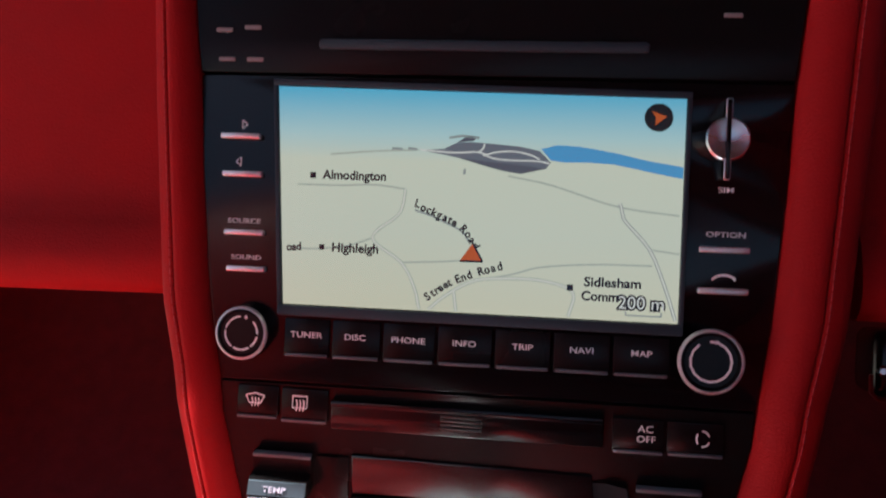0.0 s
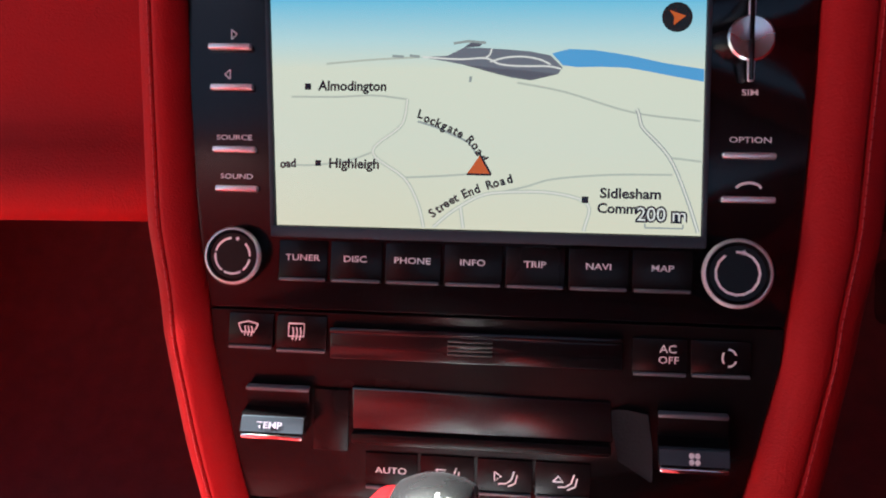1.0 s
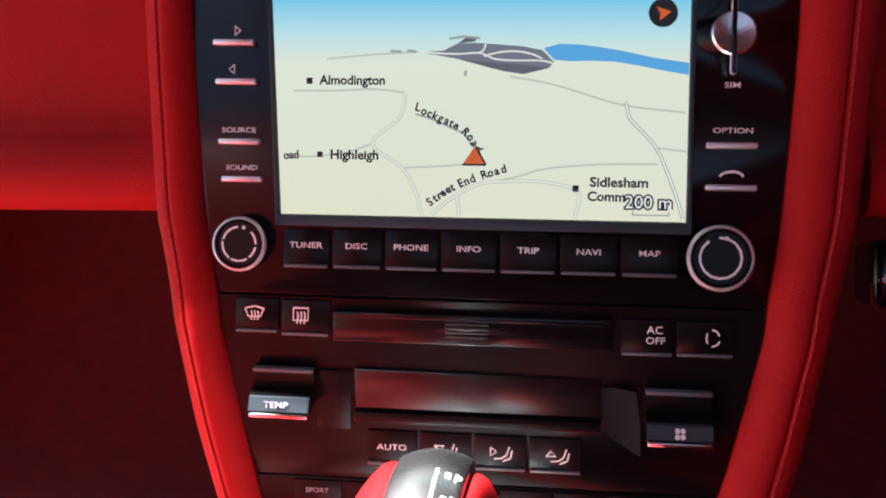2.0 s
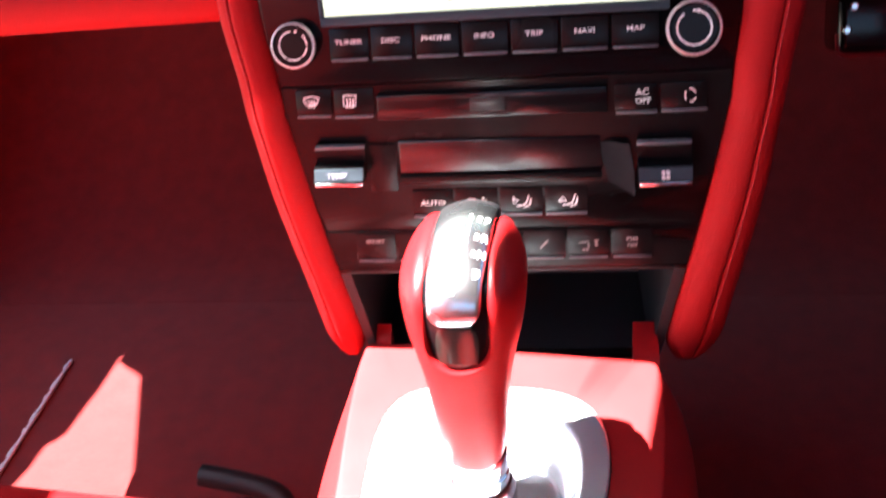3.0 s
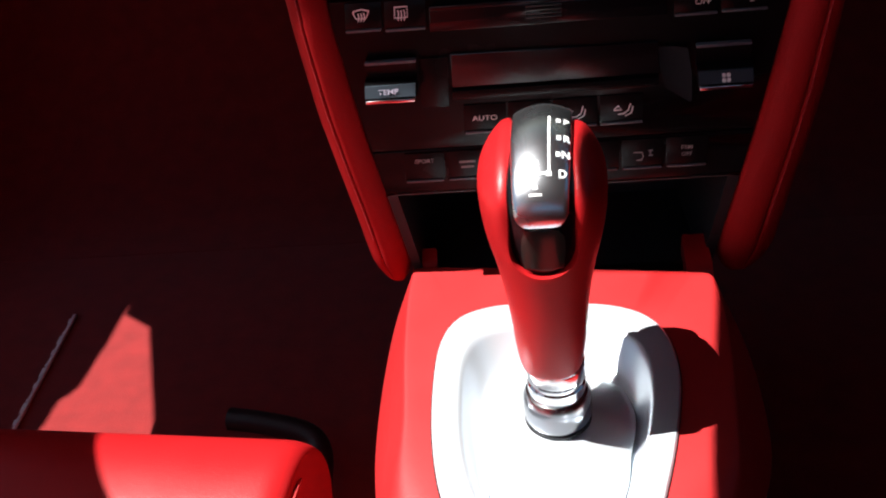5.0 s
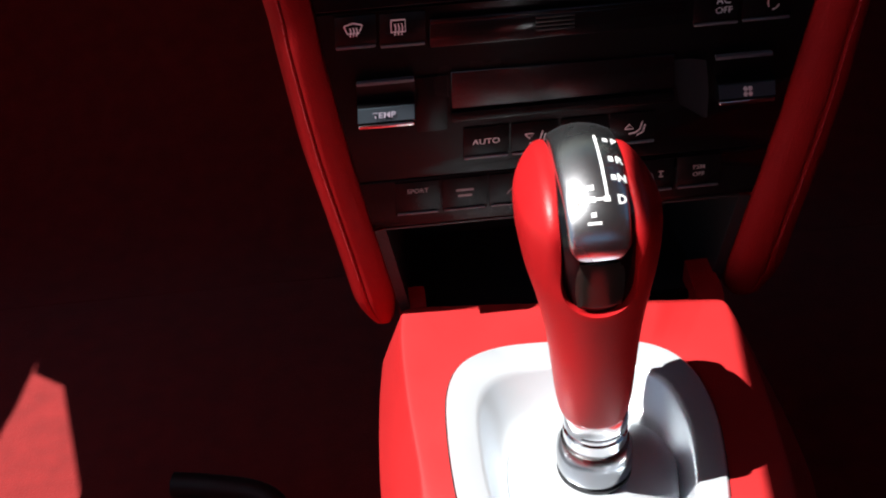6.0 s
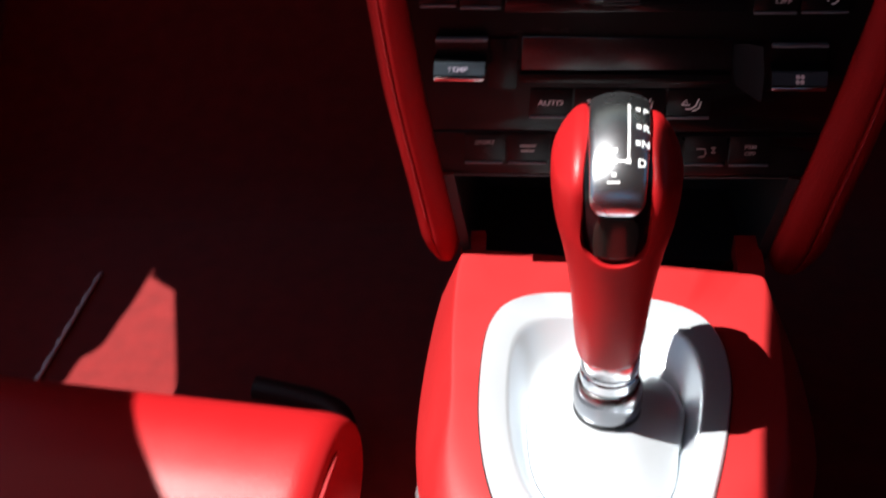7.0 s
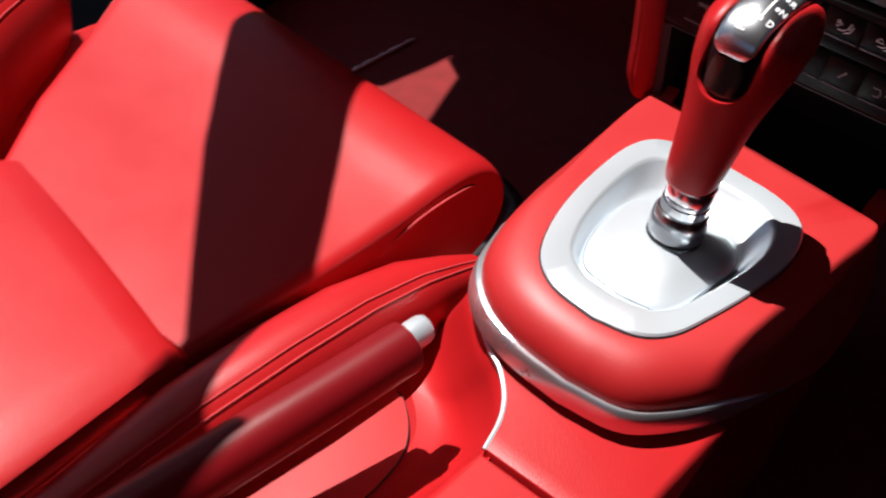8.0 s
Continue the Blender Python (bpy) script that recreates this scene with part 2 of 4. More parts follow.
def bend(bm):
    """Turns what lies below the radio upright: the stack's foot stands plumb and spreads a little."""
    for v in bm.verts:
        t = -0.028 - v.co.y
        if t <= 0:
            continue
        a, y, z, n = radians(20), -0.028, 0.0, 12
        far = t * (1.10 + 1.0 * t)
        for k in range(n):
            turn = a * min(1.0, (k + 0.5) / n * t / 0.012)
            y -= far / n * math.cos(turn)
            z -= far / n * math.sin(turn)
        turn = a * min(1.0, t / 0.012)
        w = v.co.z
        v.co = Vector((v.co.x * (1 + 0.97 * t) - 0.027 * t, y - w * math.sin(turn), z + w * math.cos(turn)))
    return bm


# ---- structure: floor, walls, unseen sun mask overhead, ground outside ----
I = Matrix.Identity(4)
solo("floor", box(-0.575, 0.75, -0.9, 0.46, -0.03, 0.0), CARPET, I, "dark red carpet of the footwells", "floor", "structure")
# toe board, rising ahead of the floor
solo("wall_front", loft([[(x, 0.285, -0.02)] + [(x, 0.285 + 0.375 * k / 14, 0.0005 + 0.36 * (k / 14) ** 2.1) for k in range(15)] + [(x, 0.66, 0.534), (x, 0.70, 0.534), (x, 0.70, -0.02)] for x in (-0.588, -0.25, 0.25, 0.72)]), CARPET, I, "dark red carpeted toe board under the dashboard", "wall", "structure")
SILL_EDGE = [(-0.592, 0.60), (-0.592, -0.90), (-0.475, -0.90), (-0.475, 0.01), (-0.492, 0.065), (-0.512, 0.112), (-0.534, 0.179), (-0.557, 0.254), (-0.5765, 0.266), (-0.580, 0.60)]
solo("sill", prism(SILL_EDGE, -0.18, 0.050, 0.010, 3), SILL_MAT, I, "black door sill under the open passenger door", "sill", "structure")
solo("wall_kick", box(-0.60, -0.573, 0.24, 0.70, 0.0, 0.534, 0.004), CARPET, I, "dark red carpeted kick panel", "wall", "structure")
solo("wall_east", merge(box(0.72, 0.78, -1.2, 0.70, -0.05, 0.62), box(0.70, 0.76, -1.2, -0.40, 0.62, 1.0595, 0.01)), CARPET, I, "dark red trim of the closed driver's door", "wall", "structure")
solo("wall_cowl", merge(box(-0.45, 0.72, 0.17, 0.70, 0.535, 0.555, 0.004), box(-0.60, -0.4505, 0.235, 0.70, 0.535, 0.555, 0.004)), CARPET, I, "dark cowl behind the dashboard", "wall", "structure")
# unseen rear wall; its upper gap is added to let sky light reach the stack
solo("wall_back", merge(box(-0.7, 0.76, -1.25, -1.2, -0.05, 0.56, 0.01), box(-0.7, -0.40, -1.25, -1.2, 0.561, 1.0595, 0.01), box(0.52, 0.76, -1.25, -1.2, 0.561, 1.0595, 0.01), box(-0.399, 0.519, -1.25, -1.2, 0.96, 1.0595, 0.01), box(-0.62, 0.70, -1.2, -0.80, 0.0, 0.34, 0.05, 4)), LEATHER_DEEP, I, "unseen red leather rear bench and bulkhead with a gap added to let in light", "wall", "structure")


def sun_mask_bm():
    """Unseen plates added overhead to shape the sun: a slanting pillar band, the front, the driver's side, the rear and
    an outer piece; the passenger side is open.
    """
    z0, z1 = 1.06, 1.085
    # outlines follow the wanted shadow edges, carried up along the sun's way
    pillar = [(-0.83, 0.45), (-0.83, 0.26), (-0.826, 0.202), (-0.801, 0.184), (-0.763, 0.068), (-0.745, -0.060), (-0.735, -0.100), (-0.708, -0.140), (-0.670, -0.190), (-0.620, -0.245), (-0.573, -0.295), (-0.563, -0.335), (-0.563, -0.60), (-0.499, -0.60), (-0.499, -0.325), (-0.528, -0.331), (-0.541, -0.325), (-0.548, -0.302), (-0.560, -0.258), (-0.565, -0.225), (-0.600, -0.170), (-0.630, -0.120), (-0.650, -0.080), (-0.700, -0.017), (-0.70, 0.45)]
    front = [(-0.699, -0.017), (-0.470, -0.0120), (-0.458, -0.0165), (-0.314, -0.0310), (-0.314, 0.45), (-0.705, 0.45)]
    right = [(-0.319, 0.45), (-0.319, -0.0311), (-0.339, -0.13), (-0.355, -0.22), (-0.375, -0.379), (0.76, -0.379), (0.76, 0.45)]
    rear = [(-0.50, -0.370), (0.76, -0.370), (0.76, -1.26), (-0.50, -1.26)]
    outer = [(-0.836, 0.262), (-0.8385, 0.206), (-0.8405, 0.168), (-0.8450, 0.117), (-0.8520, 0.1135), (-0.8600, 0.107), (-0.8570, 0.094), (-0.8585, 0.084), (-0.872, 0.03), (-0.89, -0.05), (-1.0, -0.20), (-1.06, -0.20), (-1.06, 0.5), (-0.82, 0.5)]
    return merge(prism(pillar, z0, z1, 0.003), prism(front[::-1], z0 + 0.0024, z1 + 0.0024, 0.003), prism(right[::-1], z0, z1, 0.003), prism(rear[::-1], z0 + 0.0012, z1 + 0.0012, 0.003), prism(outer, z0, z1, 0.003))


solo("overhead_sun_mask", sun_mask_bm(), MASK_DARK, I, "unseen dark plates overhead, cut to shape the sun patches", "roof", "structure")
ground_bm = bmesh.new()
bmesh.ops.create_grid(ground_bm, x_segments=1, y_segments=1, size=400)
for v in ground_bm.verts:
    v.co.z = -0.28
solo("ground", ground_bm, GRAVEL, I, "grey-brown gravel outside the car", "ground", "structure")


# ---- dashboard on both sides of the stack ----
def dashboard(name, u0, u1, v_low, label):
    """A padded dashboard half: an upright face over a bulging lower lip."""
    face = [(0.195, -0.10), (0.185, -0.045), (0.170, -0.026), (0.145, -0.021), (0.09, -0.020), (0.045, -0.018), (0.032, -0.0142), (0.024, -0.0095), (0.014, -0.0060), (0.006, -0.0075), (0.001, -0.0125), (0.0, -0.022), (0.006, -0.060), (0.02, -0.12)]
    line = spline([(0, v, w) for v, w in face], 4)
    rings = []
    for k in range(13):
        u = u0 + (u1 - u0) * k / 12
        drop = -0.004 * (k / 12)
        rings.append([(u, p.y + v_low + drop, p.z - 0.02 * (k / 12) ** 2) for p in line] + [(u, 0.08, -0.14), (u, 0.20, -0.14)])
    return solo(name, loft(rings), LEATHER_DEEP, STACK, label, "dashboard", "structure")


dashboard("dashboard_1", -0.122, -0.44, 0.001, "red leather dashboard over the passenger footwell")
dashboard("dashboard_2", 0.1345, 0.70, 0.004, "red leather dashboard on the driver's side")


# ---- trim rails beside the stack ----
RAIL_SECTION = [(-1, -0.3), (-0.99, 0.20), (-0.94, 0.44), (-0.84, 0.66), (-0.65, 0.86), (-0.35, 1.0), (0, 1.04), (0.16, 1.0), (0.20, 0.97), (0.225, 0.86), (0.25, 0.96), (0.29, 0.97), (0.5, 0.92), (0.7, 0.82), (0.85, 0.68), (0.94, 0.48), (0.99, 0.22), (1, -0.3)]


def trim_rail(side):
    ob = thing("stack_trim_rail", STACK, "red leather trim rail beside the centre stack, stitched along its middle", "trim rail", "trim rails of the centre stack")
    ob["bent"] = True
    rings, seam = [], []
    foot = -0.1505 if side < 0 else -0.1535
    n = 42
    runs = [0.16 + (foot + 0.014 - 0.16) * k / n for k in range(n + 1)] + [foot + 0.014 * (1 - math.sin(math.pi / 2 * k / 9)) for k in range(1, 10)]
    for v in runs:
        a, b = between(INNER, v), between(OUTER, v) - 0.0035
        if side > 0:
            a, b = a + between(RIGHT_IN, v), between(OUTER, v) + between(RIGHT_OUT, v)
        tip = min(1.0, max(0.0, 1 - (v - foot) / 0.014))
        shrink = math.sqrt(1 - tip**2)
        c, h = (a + b) / 2, (b - a) / 2 * (0.25 + 0.75 * shrink)
        top = (0.007 - 0.001 * min(1.0, max(0.0, (-0.06 - v) / 0.06))) * (0.35 + 0.65 * shrink)
        ring = [(side * (c + h * t), v, -0.006 + (top + 0.006) * (f if shrink > 0.35 else min(f, 0.9))) for t, f in RAIL_SECTION]
        ring += [(side * (c + h), v, -0.03), (side * (c - h), v, -0.03)]
        rings.append(ring)
        seam.append((c + h * 0.34, v, -0.006 + (top + 0.006) * 0.965))
    part("rail", loft(rings), LEATHER_DEEP, ob)
    stitches = []
    for k in range(2, n - 1):
        (x0, v0, z0), (x1, v1, z1) = seam[k], seam[k + 1]
        for f in (0.05, 0.55):
            stitches.append(tube([(side * (x0 + (x1 - x0) * f), v0 + (v1 - v0) * f, z0 + 0.0001), (side * (x0 + (x1 - x0) * (f + 0.4)), v0 + (v1 - v0) * (f + 0.4), z0 + 0.0001)], 0.00028, 6))
    part("stitching", merge(*stitches), STITCH, ob, "dark red thread stitching")
    return ob


solo("dash_top", loft([[(u, 0.215, -0.10), (u, 0.205, -0.03), (u, 0.195, -0.006), (u, 0.180, 0.002), (u, 0.167, 0.002), (u, 0.166, -0.10)] for u in (-0.121, 0.125)]), LEATHER_DEEP, STACK, "red leather dashboard top over the centre stack", "dashboard top", "structure")
trim_rail(-1)
trim_rail(1)

# ---- navigation radio ----
radio = thing("navigation_radio", STACK, "glossy black navigation radio with a lit map display", "car radio")
part("faceplate", merge(prism(stack_outline(-0.0290, 0.0848), -0.02, 0.0, 0.0004)), GLOSS, radio, "glossy black faceplate")
part("upper_fascia", prism(stack_outline(0.0855, 0.165), -0.02, 0.001, 0.0015), BLACK, radio, "satin black fascia with a disc slot")
# the lip's slate grey stands in for a reflection along it
part("disc_slot", box(-0.062, 0.058, 0.0945, 0.0985, 0.0005, 0.0030, 0.0012), SLATE, radio, "lip of the disc slot, greyed to stand in for its reflected highlight")
for u, v in ((-0.099, 0.1015), (-0.088, 0.1025), (-0.0975, 0.0905), (-0.0865, 0.0905), (0.0862, 0.1085)):
    part("top_switch_mark", box(u - 0.0032, u + 0.0032, v - 0.0008, v + 0.0008, 0.0008, 0.0016, 0.0003), GREY_PRINT, radio, "pale printed switch mark")
part("bezel", merge(prism([(-0.0790, 0.0812), (0.0735, 0.0792), (0.0735, 0.0815), (-0.0790, 0.0835)], -0.001, 0.0016, 0.0005), box(-0.0735, 0.0735, -0.0042, -0.0004, -0.001, 0.0022, 0.0008), prism([(-0.0735, -0.004), (-0.0718, -0.004), (-0.0772, 0.0812), (-0.0789, 0.0812)], -0.001, 0.0016, 0.0005), box(0.0718, 0.0735, -0.004, 0.0790, -0.001, 0.0016, 0.0005)), SLATE, radio, "slate grey bezel round the display")
screen = part("display", prism([(-0.0716, 0.0), (0.0716, 0.0), (0.0716, 0.0790), (-0.0770, 0.0808)], -0.001, 0.0006), MAP_GROUND, radio, "lit display showing a road map", smooth=False)
Z = 0.0007


def on_map(name, bm, mat, label):
    part(name, bm, mat, screen, label, smooth=False)


def lift(k):
    return Z + 0.00006 * k


river = [(0.0214, 0.0600), (0.0270, 0.0615), (0.0349, 0.0612), (0.0420, 0.0602), (0.0480, 0.0592), (0.0592, 0.0568), (0.0714, 0.0550), (0.0714, 0.0508), (0.0611, 0.0526), (0.0540, 0.0540), (0.0463, 0.0553), (0.0380, 0.0556), (0.0300, 0.0554), (0.0250, 0.0560)]
on_map("river", flat(river, lift(1)), MAP_WATER, "blue river")
town = [(-0.0233, 0.0585), (-0.0140, 0.0590), (-0.0088, 0.0616), (-0.0030, 0.0618), (0.0066, 0.0612), (0.0140, 0.0606), (0.0209, 0.0593), (0.0250, 0.0552), (0.0235, 0.0530), (0.0145, 0.0508), (0.0080, 0.0517), (0.0030, 0.0529), (-0.0040, 0.0548), (-0.0086, 0.0560), (-0.0150, 0.0572)]
on_map("built_up_area", flat(town, lift(2)), MAP_TOWN, "grey built-up area")
for line in ([(-0.0330, 0.0588), (-0.0290, 0.0586)], [(-0.0270, 0.0590), (-0.0236, 0.0586)], [(-0.0120, 0.0632), (-0.0070, 0.0640), (-0.0010, 0.0634)], [(-0.0060, 0.0500), (-0.0058, 0.0520)]):
    on_map("town_street", ribbon([(*q, 0) for q in line], 0.0009, lift(3)), MAP_ROAD, "grey edge of the built-up area")
on_map("built_up_block", flat([(-0.0086, 0.0560), (0.0030, 0.0529), (0.0145, 0.0508), (0.0235, 0.0530), (0.0130, 0.0541), (0.0030, 0.0548)], lift(3)), MAP_BLOCK, "darker built-up block")
on_map("built_up_block", flat([(-0.0088, 0.0616), (-0.0030, 0.0622), (-0.0015, 0.0640), (-0.0055, 0.0640)], lift(3)), MAP_BLOCK, "darker built-up block")
for line in ([(-0.0225, 0.0585), (-0.010, 0.0578), (-0.001, 0.0582), (0.004, 0.0562), (0.011, 0.0556), (0.020, 0.0556), (0.0245, 0.0548)], [(0.001, 0.0614), (0.0005, 0.0596), (-0.001, 0.0582)], [(0.0005, 0.0570), (0.006, 0.0585), (0.012, 0.0588), (0.0175, 0.0578), (0.021, 0.0562)]):
    on_map("town_street", ribbon(spline([(*q, 0) for q in line], 4), 0.0006, lift(4)), MAP_WHITE, "white street line")
ROADS = [
    [(0.0498, 0.0415), (0.0504, 0.0404), (0.0512, 0.0372), (0.0524, 0.0348), (0.0609, 0.0255), (0.0667, 0.0126), (0.0707, 0.0010)],
    [(0.0043, 0.0127), (0.0140, 0.0150), (0.0231, 0.0177), (0.0417, 0.0195), (0.0620, 0.0199)],
    [(-0.0170, 0.0006), (-0.0108, 0.0060), (-0.0014, 0.0115), (0.0081, 0.0130), (0.0232, 0.0130), (0.0346, 0.0095), (0.0335, 0.0005)],
    [(-0.0203, 0.0004), (-0.0226, 0.0086), (-0.0277, 0.0172), (-0.0388, 0.0257), (-0.0300, 0.0340), (-0.0280, 0.0380), (-0.0273, 0.0440)],
    [(-0.0235, 0.0365), (-0.0170, 0.0345), (-0.0117, 0.0322), (-0.0060, 0.0295), (-0.0030, 0.0255)],
    [(-0.0068, 0.0004), (-0.0080, 0.0080)],
]
LANES = [
    [(-0.0277, 0.0172), (-0.0150, 0.0180), (-0.0036, 0.0190)],
    [(-0.0388, 0.0257), (-0.0480, 0.0225), (-0.0610, 0.0208), (-0.0700, 0.0212)],
    [(-0.0680, 0.0445), (-0.0514, 0.0446), (-0.0390, 0.0452), (-0.0273, 0.0440)],
    [(0.0100, 0.0500), (0.0260, 0.0470), (0.0486, 0.0404), (0.0706, 0.0378)],
    [(0.0609, 0.0255), (0.0660, 0.0250), (0.0712, 0.0244)],
    [(-0.0560, 0.0560), (-0.0400, 0.0575), (-0.0233, 0.0585)],
]
for k, line in enumerate(ROADS + LANES):
    wide = 0.0013 if k in (0, 2, 3, 5) else 0.0007
    pts = spline([(*q, 0) for q in line], 5)
    on_map("road", ribbon(pts, wide, lift(1 if k > 5 else 2)), MAP_ROAD if k in (0, 4) else MAP_LANE, "grey-green road line")
    if wide > 0.001:
        on_map("road_middle", ribbon(pts, wide * 0.5, lift(5)), MAP_ROAD_PALE, "pale road line")
for u, v, s in ((-0.0622, 0.0480, 0.0011), (-0.0577, 0.0216, 0.0010), (0.0337, 0.0110, 0.0011)):
    on_map("place_dot", flat([(u - s, v - s), (u + s, v - s), (u + s, v + s), (u - s, v + s)], lift(6)), MAP_INK, "black place marker")


def map_text(text, size, u, v, turn=0.0, wide=0.92):
    on_map("place_name", lettering(text, size, u, v, lift(6), turn, wide, 0.00014), MAP_INK, "dark lettering on the map")


map_text("Almodington", 0.0047, -0.0465, 0.0482, wide=0.97)
map_text("Highleigh", 0.0047, -0.0451, 0.0215, wide=1.02)
map_text("oad", 0.0042, -0.0683, 0.0212, 4)
map_text("Sidlesham", 0.0047, 0.0486, 0.0132, wide=1.08)
map_text("Comm", 0.0046, 0.0443, 0.0082, wide=1.02)
for ch, u, v, a in zip("Lockgate Road", (-0.0226, -0.0203, -0.0183, -0.0164, -0.0143, -0.0121, -0.0104, -0.0087, -0.0070, -0.0054, -0.0035, -0.0021, -0.0007), (0.0388, 0.0374, 0.0366, 0.0358, 0.0350, 0.0341, 0.0333, 0.0324, 0.0315, 0.0302, 0.0284, 0.0263, 0.0243), (-14, -18, -20, -22, -23, -23, -24, -26, -35, -45, -52, -58, -60)):
    if ch != " ":
        map_text(ch, 0.0042, u, v, a)
for ch, u, v, a in zip("Street End Road", (-0.0174, -0.0156, -0.0142, -0.0129, -0.0111, -0.0096, -0.0080, -0.0066, -0.0046, -0.0025, -0.0006, 0.0016, 0.0038, 0.0060, 0.0084), (0.0052, 0.0066, 0.0076, 0.0086, 0.0098, 0.0106, 0.0112, 0.0120, 0.0128, 0.0137, 0.0144, 0.0152, 0.0159, 0.0166, 0.0173), (42, 38, 36, 34, 32, 30, 28, 26, 25, 23, 22, 20, 18, 17, 17)):
    if ch != " ":
        map_text(ch, 0.0042, u, v, a)
on_map("scale_text", lettering("200 m", 0.0064, 0.0588, 0.0064, lift(7), 0, 1.0, 0.0006), MAP_INK, "dark outline of the scale lettering")
on_map("scale_text", lettering("200 m", 0.0064, 0.0588, 0.0064, lift(9), 0, 1.0, 0.0), MAP_WHITE, "white scale lettering")
on_map("scale_bar", merge(ribbon([(0.0535, 0.0022), (0.0658, 0.0022)], 0.0005, lift(7)), ribbon([(0.0535, 0.0022), (0.0535, 0.0036)], 0.0005, lift(7)), ribbon([(0.0658, 0.0022), (0.0658, 0.0036)], 0.0005, lift(7))), MAP_ROAD, "scale bar")
on_map("position_arrow", flat([(-0.0060, 0.0190), (0.0018, 0.0190), (-0.0019, 0.0252)], lift(8)), MAP_ARROW, "orange position arrow")
on_map("position_arrow_edge", merge(ribbon([(-0.0019, 0.0256), (0.0021, 0.0188)], 0.0007, lift(9)), ribbon([(-0.0062, 0.0187), (0.0021, 0.0187)], 0.0007, lift(9))), MAP_INK, "dark edge of the arrow")
on_map("compass", disc(0.0622, 0.0722, 0.0050, lift(6)), MAP_NIGHT, "black compass disc")
on_map("compass_arrow", flat([(0.0596, 0.0745), (0.0650, 0.0726), (0.0610, 0.0694), (0.0612, 0.0722)], lift(8)), MAP_ARROW, "orange compass arrow")


def stack_text(text, size, u, v, w, parent, mat=None, wide=1.25):
    return part("lettering", lettering(text, size * 0.93, u, v, w, 0, wide * 1.08, 0.00003), mat or PRINT, parent, "white printed lettering", smooth=False)


def bar_key(u0, u1, v, parent, label):
    """A narrow metal-edged key in the faceplate."""
    k = part("key", box(u0, u1, v - 0.0011, v + 0.0011, -0.001, 0.0022, 0.0007, 3), SATIN_KEY, parent, label)
    return k


keys = [("left key with a forward mark", -0.0985, -0.0830, 0.0618), ("key with a back mark", -0.0972, -0.0818, 0.0476), ("source key", -0.0955, -0.0800, 0.0258), ("sound key", -0.0940, -0.0788, 0.0122), ("option key", 0.0778, 0.0950, 0.0266), ("telephone key", 0.0778, 0.0950, 0.0122)]
for label, a, b, v in keys:
    bar_key(a, b, v, radio, "narrow chromed " + label)
stack_text("SOURCE", 0.0027, -0.0882, 0.0300, 0.0003, radio)
stack_text("SOUND", 0.0027, -0.0868, 0.0164, 0.0003, radio)
stack_text("OPTION", 0.0029, 0.0868, 0.0318, 0.0003, radio)
stack_text("SIM", 0.0030, 0.0863, 0.0474, 0.0003, radio)
for v, s in ((0.0662, 1), (0.0522, -1)):
    part("arrow_mark", merge(*[ribbon(q, 0.0004, 0.0003) for q in ([(-0.0905, v - 0.0017), (-0.0905, v + 0.0017)], [(-0.0905, v + 0.0017), (-0.0905 + s * 0.002, v)], [(-0.0905 + s * 0.002, v), (-0.0905, v - 0.0017)])]), PRINT, radio, "white printed arrow")
part("handset_mark", ribbon(spline([(0.0826, 0.0160, 0), (0.0840, 0.0172, 0), (0.0868, 0.0178, 0), (0.0896, 0.0172, 0), (0.0906, 0.0160, 0)]), 0.0009, 0.0003), PRINT, radio, "white printed handset")
sim = part("card_eject_disc", lathe([(0.0077, 0.0), (0.0077, 0.0018), (0.0070, 0.0026), (0.0050, 0.0021), (0.0025, 0.0016), (0.0, 0.0014)], 0.0861, 0.0652), BRUSHED, radio, "round metal card eject key")
part("card_slot", box(0.0853, 0.0869, 0.0512, 0.0790, 0.0024, 0.0032, 0.0004), GLOSS, sim, "black card slot")
part("card_guide", merge(box(0.0849, 0.0873, 0.0724, 0.0795, 0.0002, 0.0026, 0.0008), box(0.0849, 0.0873, 0.0508, 0.0580, 0.0002, 0.0026, 0.0008)), ALU, sim, "metal guide above and below the slot")


def knob(u, v, r, marks):
    k = part("rotary_knob", lathe([(r, -0.001), (r, 0.0060), (r * 0.94, 0.0072), (r * 0.84, 0.0074), (r * 0.80, 0.0066), (0.0, 0.0066)], u, v, 48), BLACK, radio, "black rotary knob with a silver rim")
    part("rim", lathe([(r * 0.90, 0.0070), (r * 1.012, 0.0060), (r * 1.012, 0.0068), (r * 0.96, 0.0077), (r * 0.91, 0.0078), (r * 0.90, 0.0070)], u, v, 48, False), RIM, k, "thin silver rim")
    arcs = []
    for a0, a1 in marks:
        arcs.append(ribbon([(u + r * 0.62 * math.cos(radians(a0 + (a1 - a0) * i / 14)), v + r * 0.62 * math.sin(radians(a0 + (a1 - a0) * i / 14)), 0) for i in range(15)], r * 0.075, 0.0068))
    part("dial_mark", merge(*arcs), PRINT, k, "white dial mark", smooth=False)
    part("dial_dot", disc(u + r * 0.62 * math.cos(radians(marks[0][2] if len(marks[0]) > 2 else 75)), v + r * 0.62 * math.sin(radians(75)), r * 0.07, 0.0068, 10), PRINT, k, "white dot")


